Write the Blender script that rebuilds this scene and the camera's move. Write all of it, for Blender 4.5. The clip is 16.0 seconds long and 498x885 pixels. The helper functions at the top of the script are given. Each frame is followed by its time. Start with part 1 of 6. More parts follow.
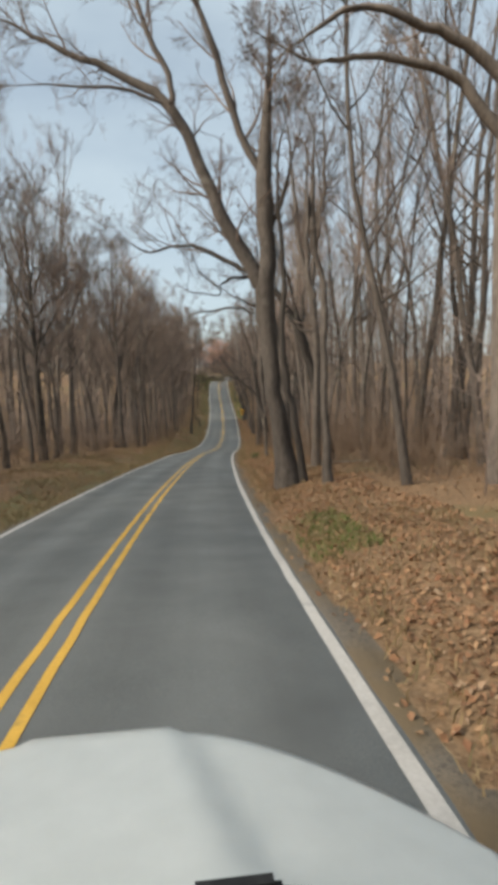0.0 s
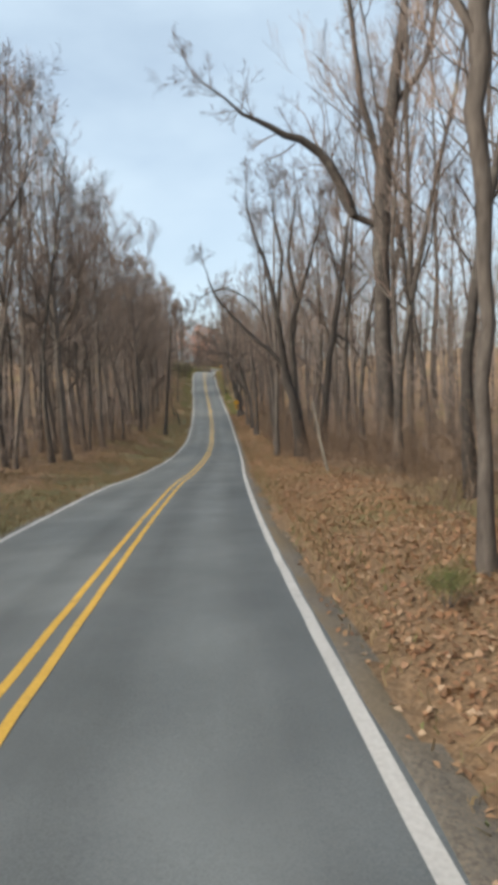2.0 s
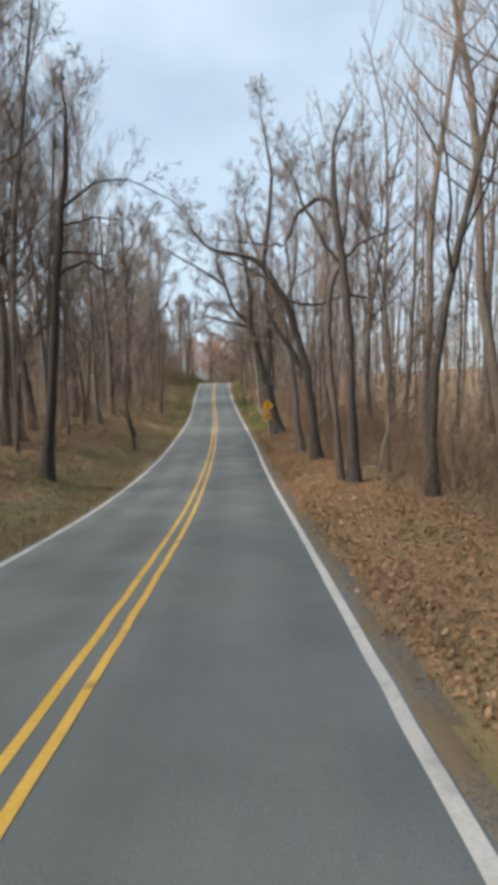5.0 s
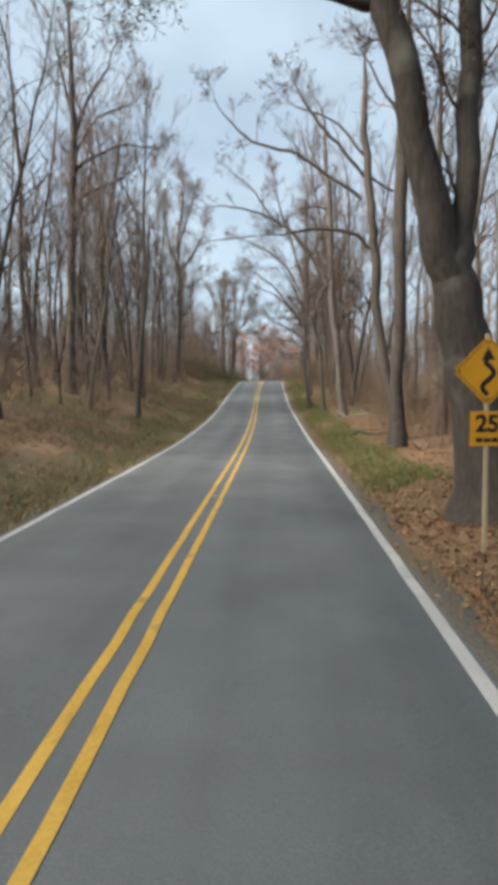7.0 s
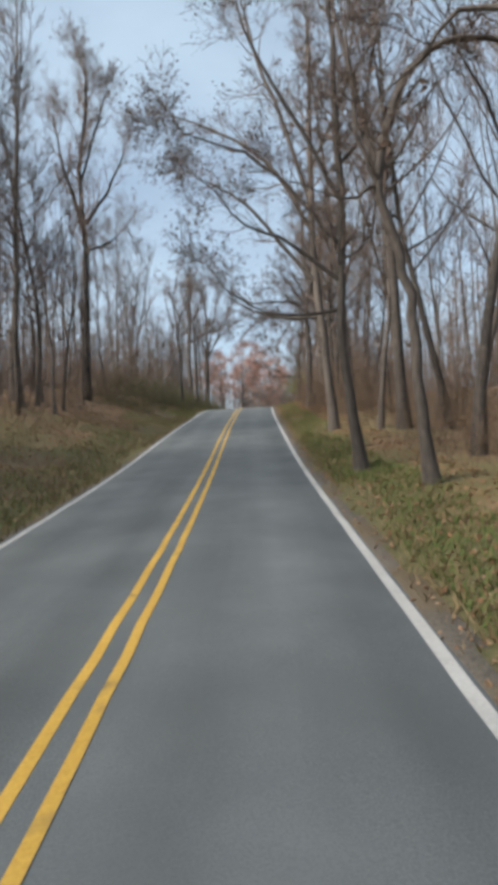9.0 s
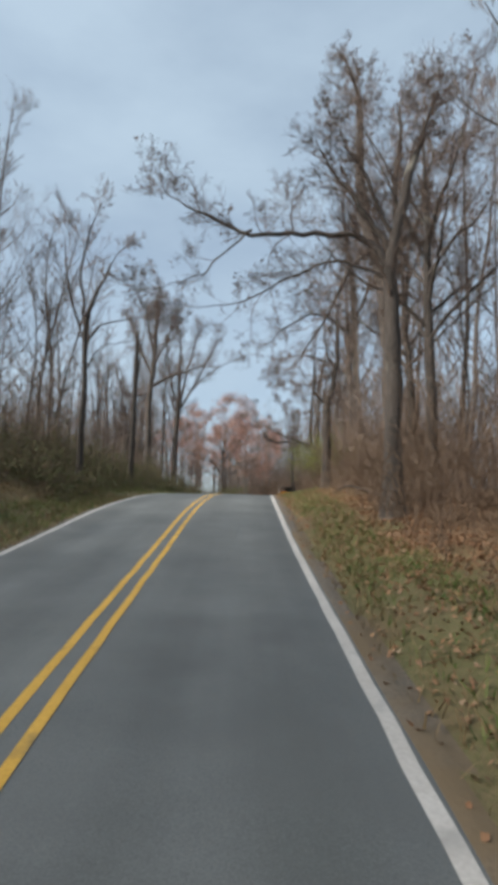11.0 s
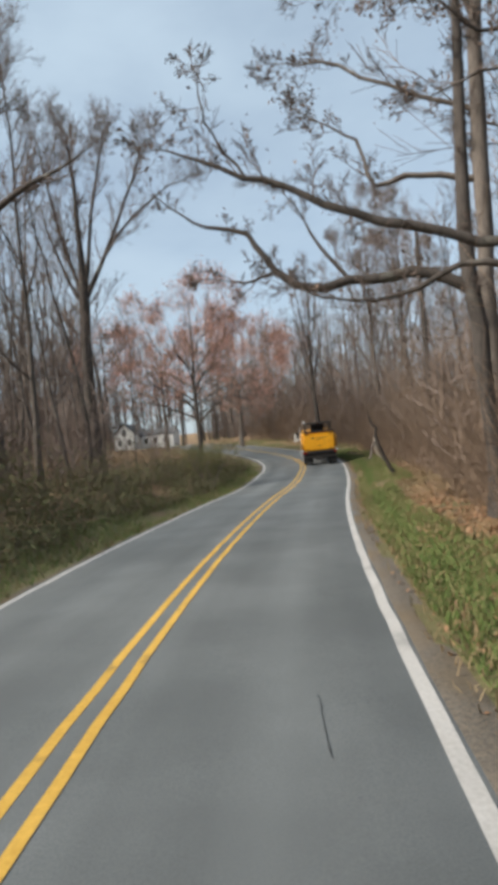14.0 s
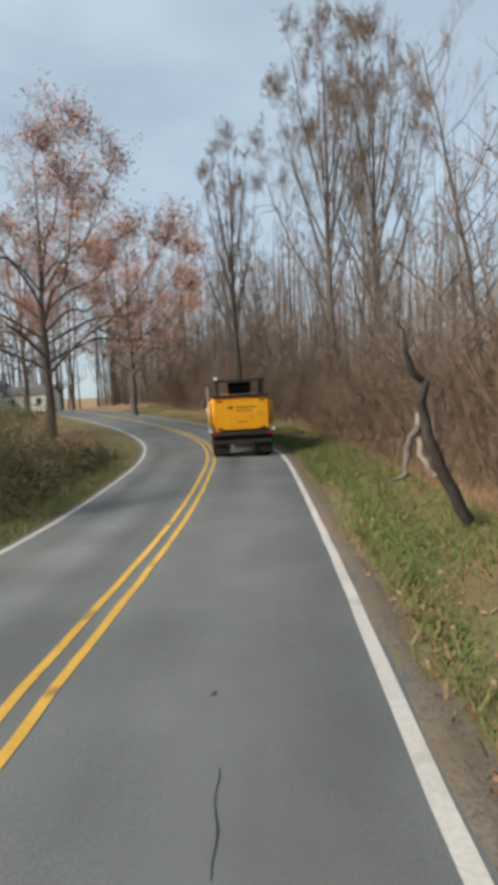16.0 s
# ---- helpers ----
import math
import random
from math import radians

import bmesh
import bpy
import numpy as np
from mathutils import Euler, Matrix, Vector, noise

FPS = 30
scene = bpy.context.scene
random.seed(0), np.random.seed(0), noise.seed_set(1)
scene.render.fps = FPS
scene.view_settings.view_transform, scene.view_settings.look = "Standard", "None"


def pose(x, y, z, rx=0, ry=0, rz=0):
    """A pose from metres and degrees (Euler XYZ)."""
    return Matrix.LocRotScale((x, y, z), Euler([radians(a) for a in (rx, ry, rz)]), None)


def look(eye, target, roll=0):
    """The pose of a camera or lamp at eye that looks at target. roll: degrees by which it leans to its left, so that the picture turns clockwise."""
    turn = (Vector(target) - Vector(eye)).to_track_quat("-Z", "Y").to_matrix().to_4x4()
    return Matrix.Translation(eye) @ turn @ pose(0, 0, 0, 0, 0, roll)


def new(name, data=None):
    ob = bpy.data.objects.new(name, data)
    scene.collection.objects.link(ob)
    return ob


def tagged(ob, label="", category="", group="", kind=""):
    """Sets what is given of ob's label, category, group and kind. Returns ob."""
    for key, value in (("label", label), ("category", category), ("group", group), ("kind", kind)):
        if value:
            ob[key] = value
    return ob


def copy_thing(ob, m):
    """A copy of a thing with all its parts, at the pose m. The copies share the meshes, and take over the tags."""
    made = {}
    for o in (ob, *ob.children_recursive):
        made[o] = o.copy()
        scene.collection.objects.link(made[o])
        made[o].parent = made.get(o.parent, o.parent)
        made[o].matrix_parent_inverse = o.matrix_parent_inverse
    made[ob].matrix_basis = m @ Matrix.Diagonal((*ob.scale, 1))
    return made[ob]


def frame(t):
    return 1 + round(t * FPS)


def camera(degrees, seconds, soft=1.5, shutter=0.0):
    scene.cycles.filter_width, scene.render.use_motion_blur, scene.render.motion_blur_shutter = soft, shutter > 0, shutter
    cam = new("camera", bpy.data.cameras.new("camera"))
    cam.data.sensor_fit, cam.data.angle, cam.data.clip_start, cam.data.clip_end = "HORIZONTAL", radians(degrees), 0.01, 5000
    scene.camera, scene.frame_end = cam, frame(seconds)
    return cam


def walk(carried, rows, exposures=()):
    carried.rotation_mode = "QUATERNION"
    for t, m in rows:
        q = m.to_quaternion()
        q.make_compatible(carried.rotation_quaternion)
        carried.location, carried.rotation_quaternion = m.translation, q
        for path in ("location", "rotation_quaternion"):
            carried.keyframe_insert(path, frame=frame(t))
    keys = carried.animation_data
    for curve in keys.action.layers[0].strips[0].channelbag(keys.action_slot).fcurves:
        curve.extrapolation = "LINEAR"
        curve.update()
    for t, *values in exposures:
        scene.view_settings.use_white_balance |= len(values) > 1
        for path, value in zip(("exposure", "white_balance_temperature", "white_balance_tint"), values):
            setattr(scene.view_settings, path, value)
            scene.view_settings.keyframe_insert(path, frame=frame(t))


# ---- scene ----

# ================= camera =================
cam = camera(48.0, 16.0, soft=6.0)
PATH = [
    (0.0, pose(1.637, -4.620, 2.771, 83.03, 1.53, -5.55)),
    (0.5, pose(1.592, 3.790, 1.967, 83.11, 0.80, -6.84)),
    (1.0, pose(1.807, 12.133, 1.164, 82.83, 1.33, -7.44)),
    (1.5, pose(2.187, 20.332, 0.359, 82.99, 1.52, -7.27)),
    (2.0, pose(2.651, 28.391, -0.418, 82.88, 1.68, -7.13)),
    (2.5, pose(3.013, 36.356, -1.252, 80.87, 1.76, -6.66)),
    (3.0, pose(3.587, 44.372, -2.046, 80.13, 2.30, -4.96)),
    (3.2, pose(3.897, 47.684, -2.358, 80.00, 2.22, -4.48)),
    (5.3, pose(7.044, 83.779, -5.764, 86.67, 1.38, -5.25)),
    (5.5, pose(7.313, 87.361, -5.941, 86.58, 2.03, -3.97)),
    (6.0, pose(7.878, 96.572, -6.290, 87.09, 1.96, -0.58)),
    (6.5, pose(8.465, 105.690, -6.331, 87.01, 1.19, 0.02)),
    (7.0, pose(8.801, 114.580, -6.100, 87.60, 0.07, 0.28)),
    (7.5, pose(9.165, 123.109, -5.721, 90.86, 0.80, 0.71)),
    (8.0, pose(9.539, 130.741, -5.366, 91.55, 2.54, 0.79)),
    (8.5, pose(9.873, 137.982, -5.004, 91.28, 3.35, 0.26)),
    (9.0, pose(10.111, 145.068, -4.552, 90.82, 2.59, -0.98)),
    (9.2, pose(10.268, 147.916, -4.330, 90.39, 2.38, -1.39)),
    (11.3, pose(11.318, 178.926, -0.703, 98.19, -1.44, -3.08)),
    (11.5, pose(11.498, 181.814, -0.322, 98.07, -0.58, -3.22)),
    (12.0, pose(11.877, 188.796, 0.601, 97.18, 0.38, -3.44)),
    (12.5, pose(12.379, 195.605, 1.528, 94.57, 1.24, -3.71)),
    (13.0, pose(12.728, 202.138, 2.160, 92.93, 2.85, -3.74)),
    (13.5, pose(13.256, 208.183, 2.490, 91.32, 5.58, -2.85)),
    (14.0, pose(13.857, 213.726, 2.634, 89.79, 5.65, -2.52)),
    (14.5, pose(14.542, 218.927, 2.665, 88.27, 5.07, -4.11)),
    (15.0, pose(15.285, 223.888, 2.626, 86.76, 5.13, -4.78)),
    (15.5, pose(16.116, 228.691, 2.546, 86.21, 4.37, -7.60)),
    (16.0, pose(17.055, 233.421, 2.458, 86.02, 3.17, -10.75)),
]
# seconds, stops, kelvin, tint: the picture is warmer at the start and the end than between
STOPS = [(0.0, 0.72, 7200, 10), (1.0, 0.82, 6950, 10), (2.0, 1.00, 6850, 10), (3.0, 1.06, 6650, 10), (5.5, 1.04, 6900, 10), (6.5, 1.02, 6950, 10), (7.5, 0.86, 6750, 10), (8.5, 0.76, 6550, 10),
         (9.0, 0.74, 6500, 10), (11.5, 0.56, 6600, 10), (12.5, 0.62, 6450, 10), (13.5, 0.62, 6600, 10), (14.5, 0.70, 6750, 10), (16.0, 0.66, 6950, 10)]
walk(cam, PATH, exposures=STOPS)

# ================= light =================
SUN_FROM = Vector((-0.86, -0.32, 0.62)).normalized()
sun_data = bpy.data.lights.new("sun", "SUN")
sun_data.energy, sun_data.angle, sun_data.color = 4.5, radians(24), (1.0, 0.94, 0.86)
sun = new("sun", sun_data)
sun.matrix_basis = look(SUN_FROM * 60, (0, 0, 0))


def build_world():
    w = bpy.data.worlds.new("sky")
    w.use_nodes = True
    n, l = w.node_tree.nodes, w.node_tree.links
    n.clear()
    sky = n.new("ShaderNodeTexSky")
    sky.sky_type, sky.sun_disc = "NISHITA", False
    sky.sun_elevation = math.asin(SUN_FROM.z)
    sky.sun_rotation = math.atan2(SUN_FROM.x, SUN_FROM.y)
    sky.air_density, sky.dust_density, sky.ozone_density = 1.0, 1.4, 1.2
    dim = n.new("ShaderNodeVectorMath")
    dim.operation = "SCALE"
    dim.inputs["Scale"].default_value = 0.13
    tc = n.new("ShaderNodeTexCoord")
    mp = n.new("ShaderNodeMapping")
    mp.inputs["Scale"].default_value = (1.0, 1.0, 2.6)
    nz = n.new("ShaderNodeTexNoise")
    nz.inputs["Scale"].default_value, nz.inputs["Detail"].default_value = 1.9, 6.0
    nz.inputs["Roughness"].default_value = 0.52
    ramp = n.new("ShaderNodeValToRGB")
    ramp.color_ramp.elements[0].position, ramp.color_ramp.elements[1].position = 0.36, 0.66
    ramp.color_ramp.elements[0].color = (0.52, 0.52, 0.52, 1)
    ramp.color_ramp.elements[1].color = (0.88, 0.88, 0.88, 1)
    mix = n.new("ShaderNodeMix")
    mix.data_type = "RGBA"
    mix.inputs["B"].default_value = (0.50, 0.635, 0.765, 1)
    bg = n.new("ShaderNodeBackground")
    bg.inputs["Strength"].default_value = 0.73
    out = n.new("ShaderNodeOutputWorld")
    l.new(tc.outputs["Generated"], mp.inputs["Vector"])
    l.new(mp.outputs["Vector"], nz.inputs["Vector"])
    l.new(nz.outputs["Fac"], ramp.inputs["Fac"])
    l.new(sky.outputs["Color"], dim.inputs[0])
    l.new(dim.outputs["Vector"], mix.inputs["A"])
    l.new(ramp.outputs["Color"], mix.inputs["Factor"])
    l.new(mix.outputs["Result"], bg.inputs["Color"])
    l.new(bg.outputs["Background"], out.inputs["Surface"])
    scene.world = w


build_world()

# ================= materials =================


def material(name, lo, hi, scale=4.0, rough=0.85, bump=0.0, stretch=(1, 1, 1), fine=None, metal=0.0,
             per_object=0.0, island=None, coords="Object", spread=(0.3, 0.7), patches=None, spec=0.3, cells=None):
    """Two-scale noise colour between lo and hi with optional relief, patches and random tone."""
    m = bpy.data.materials.new(name)
    m.use_nodes = True
    n, l = m.node_tree.nodes, m.node_tree.links
    b = n["Principled BSDF"]
    b.inputs["Roughness"].default_value, b.inputs["Metallic"].default_value = rough, metal
    b.inputs["Specular IOR Level"].default_value = spec
    tc = n.new("ShaderNodeTexCoord")
    mp = n.new("ShaderNodeMapping")
    mp.inputs["Scale"].default_value = stretch
    l.new(tc.outputs[coords], mp.inputs["Vector"])
    big = n.new("ShaderNodeTexNoise")
    big.inputs["Scale"].default_value, big.inputs["Detail"].default_value = scale, 5.0
    small = n.new("ShaderNodeTexNoise")
    small.inputs["Scale"].default_value, small.inputs["Detail"].default_value = fine or scale * 9, 4.0
    for t in (big, small):
        l.new(mp.outputs["Vector"], t.inputs["Vector"])
    add = n.new("ShaderNodeMath")
    add.operation = "ADD"
    half = n.new("ShaderNodeMath")
    half.operation, half.inputs[1].default_value = "MULTIPLY", 0.5
    l.new(big.outputs["Fac"], add.inputs[0])
    l.new(small.outputs["Fac"], add.inputs[1])
    l.new(add.outputs[0], half.inputs[0])
    ramp = n.new("ShaderNodeValToRGB")
    ramp.color_ramp.elements[0].position, ramp.color_ramp.elements[1].position = spread
    ramp.color_ramp.elements[0].color, ramp.color_ramp.elements[1].color = (*lo, 1), (*hi, 1)
    l.new(half.outputs[0], ramp.inputs["Fac"])
    col = ramp.outputs["Color"]
    if cells:
        csc, camount, ctones = cells
        vo = n.new("ShaderNodeTexVoronoi")
        vo.inputs["Scale"].default_value = csc
        l.new(tc.outputs[coords], vo.inputs["Vector"])
        se = n.new("ShaderNodeSeparateColor")
        l.new(vo.outputs["Color"], se.inputs["Color"])
        cr = n.new("ShaderNodeValToRGB")
        ce = cr.color_ramp.elements
        for i, c in enumerate(ctones):
            pos = i / (len(ctones) - 1)
            e = ce[0] if i == 0 else ce[len(ce) - 1] if i == len(ctones) - 1 else ce.new(pos)
            e.position, e.color = pos, (*c, 1)
        l.new(se.outputs["Red"], cr.inputs["Fac"])
        mx = n.new("ShaderNodeMix")
        mx.data_type, mx.inputs["Factor"].default_value = "RGBA", camount
        l.new(col, mx.inputs["A"])
        l.new(cr.outputs["Color"], mx.inputs["B"])
        col = mx.outputs["Result"]
    if patches:
        pc, psc, p0, p1 = patches
        pn = n.new("ShaderNodeTexNoise")
        pn.inputs["Scale"].default_value, pn.inputs["Detail"].default_value = psc, 3.0
        l.new(tc.outputs[coords], pn.inputs["Vector"])
        pr = n.new("ShaderNodeValToRGB")
        pr.color_ramp.elements[0].position, pr.color_ramp.elements[1].position = p0, p1
        l.new(pn.outputs["Fac"], pr.inputs["Fac"])
        mx = n.new("ShaderNodeMix")
        mx.data_type = "RGBA"
        l.new(pr.outputs["Color"], mx.inputs["Factor"])
        l.new(col, mx.inputs["A"])
        mx.inputs["B"].default_value = (*pc, 1)
        col = mx.outputs["Result"]
    if island:
        geo = n.new("ShaderNodeNewGeometry")
        ir = n.new("ShaderNodeValToRGB")
        els = ir.color_ramp.elements
        for i, c in enumerate(island):
            pos = i / (len(island) - 1)
            e = els[0] if i == 0 else els[len(els) - 1] if i == len(island) - 1 else els.new(pos)
            e.position, e.color = pos, (*c, 1)
        l.new(geo.outputs["Random Per Island"], ir.inputs["Fac"])
        mx = n.new("ShaderNodeMix")
        mx.data_type, mx.inputs["Factor"].default_value = "RGBA", 0.8
        l.new(col, mx.inputs["A"])
        l.new(ir.outputs["Color"], mx.inputs["B"])
        col = mx.outputs["Result"]
    if per_object:
        oi = n.new("ShaderNodeObjectInfo")
        mr = n.new("ShaderNodeMapRange")
        mr.inputs["To Min"].default_value, mr.inputs["To Max"].default_value = 1 - per_object, 1 + per_object
        l.new(oi.outputs["Random"], mr.inputs["Value"])
        sc = n.new("ShaderNodeVectorMath")
        sc.operation = "SCALE"
        l.new(col, sc.inputs[0])
        l.new(mr.outputs["Result"], sc.inputs["Scale"])
        col = sc.outputs["Vector"]
    l.new(col, b.inputs["Base Color"])
    if bump:
        bp = n.new("ShaderNodeBump")
        bp.inputs["Strength"].default_value, bp.inputs["Distance"].default_value = min(1.0, bump * 20), bump
        l.new(small.outputs["Fac"], bp.inputs["Height"])
        l.new(bp.outputs["Normal"], b.inputs["Normal"])
    return m


def asphalt_material():
    """Worn grey asphalt: aggregate grain, broad stains, and bands worn along the wheel tracks (u is metres across)."""
    m = material("asphalt", (0.112, 0.121, 0.119), (0.176, 0.187, 0.184), scale=0.55, rough=0.82, bump=0.004, fine=60, spread=(0.36, 0.62), spec=0.25, patches=((0.126, 0.134, 0.132), 0.6, 0.46, 0.74))
    n, l = m.node_tree.nodes, m.node_tree.links
    b = n["Principled BSDF"]
    src = b.inputs["Base Color"].links[0].from_socket
    uv = n.new("ShaderNodeUVMap")
    uv.uv_map = "across_along"
    sep = n.new("ShaderNodeSeparateXYZ")
    l.new(uv.outputs["UV"], sep.inputs[0])
    wob = n.new("ShaderNodeTexNoise")
    wob.noise_dimensions = "2D"
    wob.inputs["Scale"].default_value, wob.inputs["Detail"].default_value = 0.6, 4.0
    st = n.new("ShaderNodeMapping")
    st.inputs["Scale"].default_value = (1.6, 0.08, 1)
    l.new(uv.outputs["UV"], st.inputs["Vector"])
    l.new(st.outputs["Vector"], wob.inputs["Vector"])
    ab = n.new("ShaderNodeMath")
    ab.operation = "ABSOLUTE"
    l.new(sep.outputs["X"], ab.inputs[0])
    ph = n.new("ShaderNodeMath")
    ph.operation, ph.inputs[1].default_value = "MULTIPLY", 2 * math.pi / 1.65
    l.new(ab.outputs[0], ph.inputs[0])
    co = n.new("ShaderNodeMath")
    co.operation = "COSINE"
    l.new(ph.outputs[0], co.inputs[0])
    ad = n.new("ShaderNodeMath")
    ad.operation, ad.inputs[1].default_value = "MULTIPLY_ADD", 0.085
    ad.inputs[2].default_value = 0.74
    l.new(co.outputs[0], ad.inputs[0])
    tot = n.new("ShaderNodeMath")
    tot.operation, tot.inputs[1].default_value = "MULTIPLY_ADD", 0.5
    l.new(wob.outputs["Fac"], tot.inputs[0])
    l.new(ad.outputs[0], tot.inputs[2])
    sc = n.new("ShaderNodeVectorMath")
    sc.operation = "SCALE"
    l.new(src, sc.inputs[0])
    l.new(tot.outputs[0], sc.inputs["Scale"])
    l.new(sc.outputs["Vector"], b.inputs["Base Color"])
    return m


M_ASPHALT = asphalt_material()
M_TAR = material("tar", (0.035, 0.036, 0.036), (0.07, 0.07, 0.068), scale=4, rough=0.6)
M_YELLOW = material("yellow_line_paint", (0.52, 0.30, 0.05), (0.74, 0.45, 0.09), scale=1.5, rough=0.7, fine=30, patches=((0.20, 0.15, 0.07), 2.2, 0.60, 0.78))
M_WHITE = material("white_line_paint", (0.40, 0.38, 0.35), (0.60, 0.58, 0.545), scale=1.2, rough=0.7, fine=26, patches=((0.30, 0.29, 0.27), 2.0, 0.58, 0.80))
M_SOIL = material("leafy_soil", (0.115, 0.075, 0.042), (0.30, 0.195, 0.11), scale=0.45, rough=0.95, bump=0.04, fine=7, patches=((0.19, 0.155, 0.07), 0.13, 0.52, 0.66),
                  cells=(26.0, 0.5, [(0.09, 0.055, 0.03), (0.25, 0.145, 0.075), (0.33, 0.21, 0.12), (0.15, 0.085, 0.045), (0.38, 0.26, 0.16)]))
M_SHOULDER = material("gritty_shoulder", (0.078, 0.069, 0.057), (0.165, 0.142, 0.113), scale=0.8, rough=0.95, bump=0.02, fine=16, patches=((0.155, 0.115, 0.07), 0.5, 0.46, 0.62),
                      cells=(42.0, 0.45, [(0.07, 0.06, 0.05), (0.17, 0.15, 0.125), (0.24, 0.19, 0.14), (0.12, 0.10, 0.08)]))
M_TURF = material("weedy_turf", (0.085, 0.085, 0.035), (0.19, 0.165, 0.075), scale=0.9, rough=0.95, bump=0.04, fine=9, patches=((0.165, 0.118, 0.066), 0.35, 0.48, 0.62),
                  cells=(30.0, 0.45, [(0.07, 0.075, 0.03), (0.15, 0.15, 0.06), (0.22, 0.16, 0.09), (0.11, 0.12, 0.045)]))
M_BARK = material("grey_bark", (0.056, 0.047, 0.041), (0.170, 0.145, 0.125), scale=2.2, rough=0.92, bump=0.02, stretch=(1, 1, 0.28), fine=14, per_object=0.38, patches=((0.27, 0.245, 0.21), 0.9, 0.66, 0.80))
M_BARK_DARK = material("dark_bark", (0.030, 0.026, 0.023), (0.098, 0.084, 0.074), scale=2.4, rough=0.93, bump=0.02, stretch=(1, 1, 0.25), fine=15, per_object=0.3, patches=((0.20, 0.19, 0.16), 0.8, 0.60, 0.76))
M_TWIG = material("twig_bark", (0.100, 0.077, 0.064), (0.220, 0.170, 0.144), scale=1.2, rough=0.9, per_object=0.3)
M_BRIER = material("brier_stems", (0.13, 0.094, 0.068), (0.27, 0.20, 0.145), scale=0.7, rough=0.9, island=[(0.115, 0.082, 0.060), (0.26, 0.19, 0.14), (0.19, 0.136, 0.098)])
M_PALE = material("bare_pale_wood", (0.20, 0.175, 0.14), (0.38, 0.34, 0.28), scale=3, rough=0.85, bump=0.01, stretch=(1, 1, 0.2))
M_LITTER = material("fallen_leaves", (0.19, 0.11, 0.06), (0.36, 0.21, 0.12), scale=3, rough=0.8,
                    island=[(0.12, 0.065, 0.035), (0.33, 0.165, 0.085), (0.25, 0.155, 0.085), (0.44, 0.27, 0.15), (0.22, 0.095, 0.05), (0.48, 0.35, 0.23)])
M_CLING = material("dry_clinging_leaves", (0.09, 0.06, 0.045), (0.19, 0.13, 0.095), scale=2, rough=0.85,
                   island=[(0.09, 0.065, 0.05), (0.20, 0.14, 0.105), (0.15, 0.115, 0.095)])
M_RUST = material("rusty_red_leaves", (0.34, 0.18, 0.14), (0.50, 0.29, 0.23), scale=1, rough=0.85,
                  island=[(0.33, 0.16, 0.12), (0.54, 0.30, 0.23), (0.46, 0.26, 0.20), (0.40, 0.27, 0.22)])
M_GREEN = material("yellow_green_leaves", (0.12, 0.15, 0.03), (0.24, 0.26, 0.06), scale=2, rough=0.7,
                   island=[(0.10, 0.125, 0.03), (0.24, 0.26, 0.055), (0.17, 0.185, 0.045)])
M_OLIVE = material("olive_leaves", (0.09, 0.105, 0.03), (0.17, 0.17, 0.06), scale=2, rough=0.75, island=[(0.08, 0.10, 0.03), (0.17, 0.17, 0.055), (0.13, 0.12, 0.05)])
M_BRAMBLE = material("bramble_leaves", (0.05, 0.065, 0.03), (0.12, 0.125, 0.06), scale=2, rough=0.75,
                     island=[(0.075, 0.095, 0.035), (0.15, 0.14, 0.065), (0.16, 0.10, 0.06), (0.10, 0.125, 0.045), (0.14, 0.11, 0.06)])
M_GRASS = material("green_grass", (0.075, 0.13, 0.03), (0.17, 0.23, 0.065), scale=0.8, rough=0.8,
                   island=[(0.07, 0.115, 0.03), (0.125, 0.18, 0.05), (0.20, 0.195, 0.08), (0.10, 0.145, 0.04)])
M_STRAW = material("dry_grass", (0.18, 0.13, 0.068), (0.33, 0.245, 0.14), scale=0.8, rough=0.85,
                   island=[(0.165, 0.118, 0.06), (0.31, 0.23, 0.125), (0.23, 0.158, 0.085), (0.125, 0.11, 0.052)])
M_SIGN = material("yellow_sign_sheeting", (0.68, 0.32, 0.02), (0.78, 0.40, 0.03), scale=3, rough=0.45)
M_BLACK = material("black_paint", (0.012, 0.012, 0.012), (0.03, 0.03, 0.03), scale=5, rough=0.5)
M_STEEL = material("galvanised_steel", (0.40, 0.40, 0.38), (0.58, 0.57, 0.54), scale=6, rough=0.45, metal=0.6)
M_POST = material("weathered_sign_post", (0.40, 0.34, 0.22), (0.56, 0.48, 0.33), scale=5, rough=0.7)
M_TRUCK = material("yellow_truck_paint", (0.68, 0.29, 0.012), (0.80, 0.38, 0.02), scale=1.2, rough=0.4, patches=((0.40, 0.20, 0.03), 1.6, 0.60, 0.80))
M_RUBBER = material("tyre_rubber", (0.012, 0.012, 0.012), (0.035, 0.034, 0.033), scale=6, rough=0.85)
M_CHASSIS = material("dirty_black_steel", (0.014, 0.013, 0.013), (0.05, 0.045, 0.04), scale=3, rough=0.6)
M_LAMP = material("red_lamp_lens", (0.30, 0.02, 0.015), (0.40, 0.03, 0.02), scale=5, rough=0.2)
M_HOOD = material("white_vehicle_paint", (0.50, 0.53, 0.515), (0.58, 0.61, 0.595), scale=0.8, rough=0.32, spec=0.5)
M_GLASS = material("dark_glass", (0.02, 0.025, 0.03), (0.03, 0.035, 0.04), scale=1, rough=0.05, spec=0.6)
M_CHROME = material("chrome", (0.6, 0.6, 0.6), (0.7, 0.7, 0.7), scale=3, rough=0.15, metal=1.0)
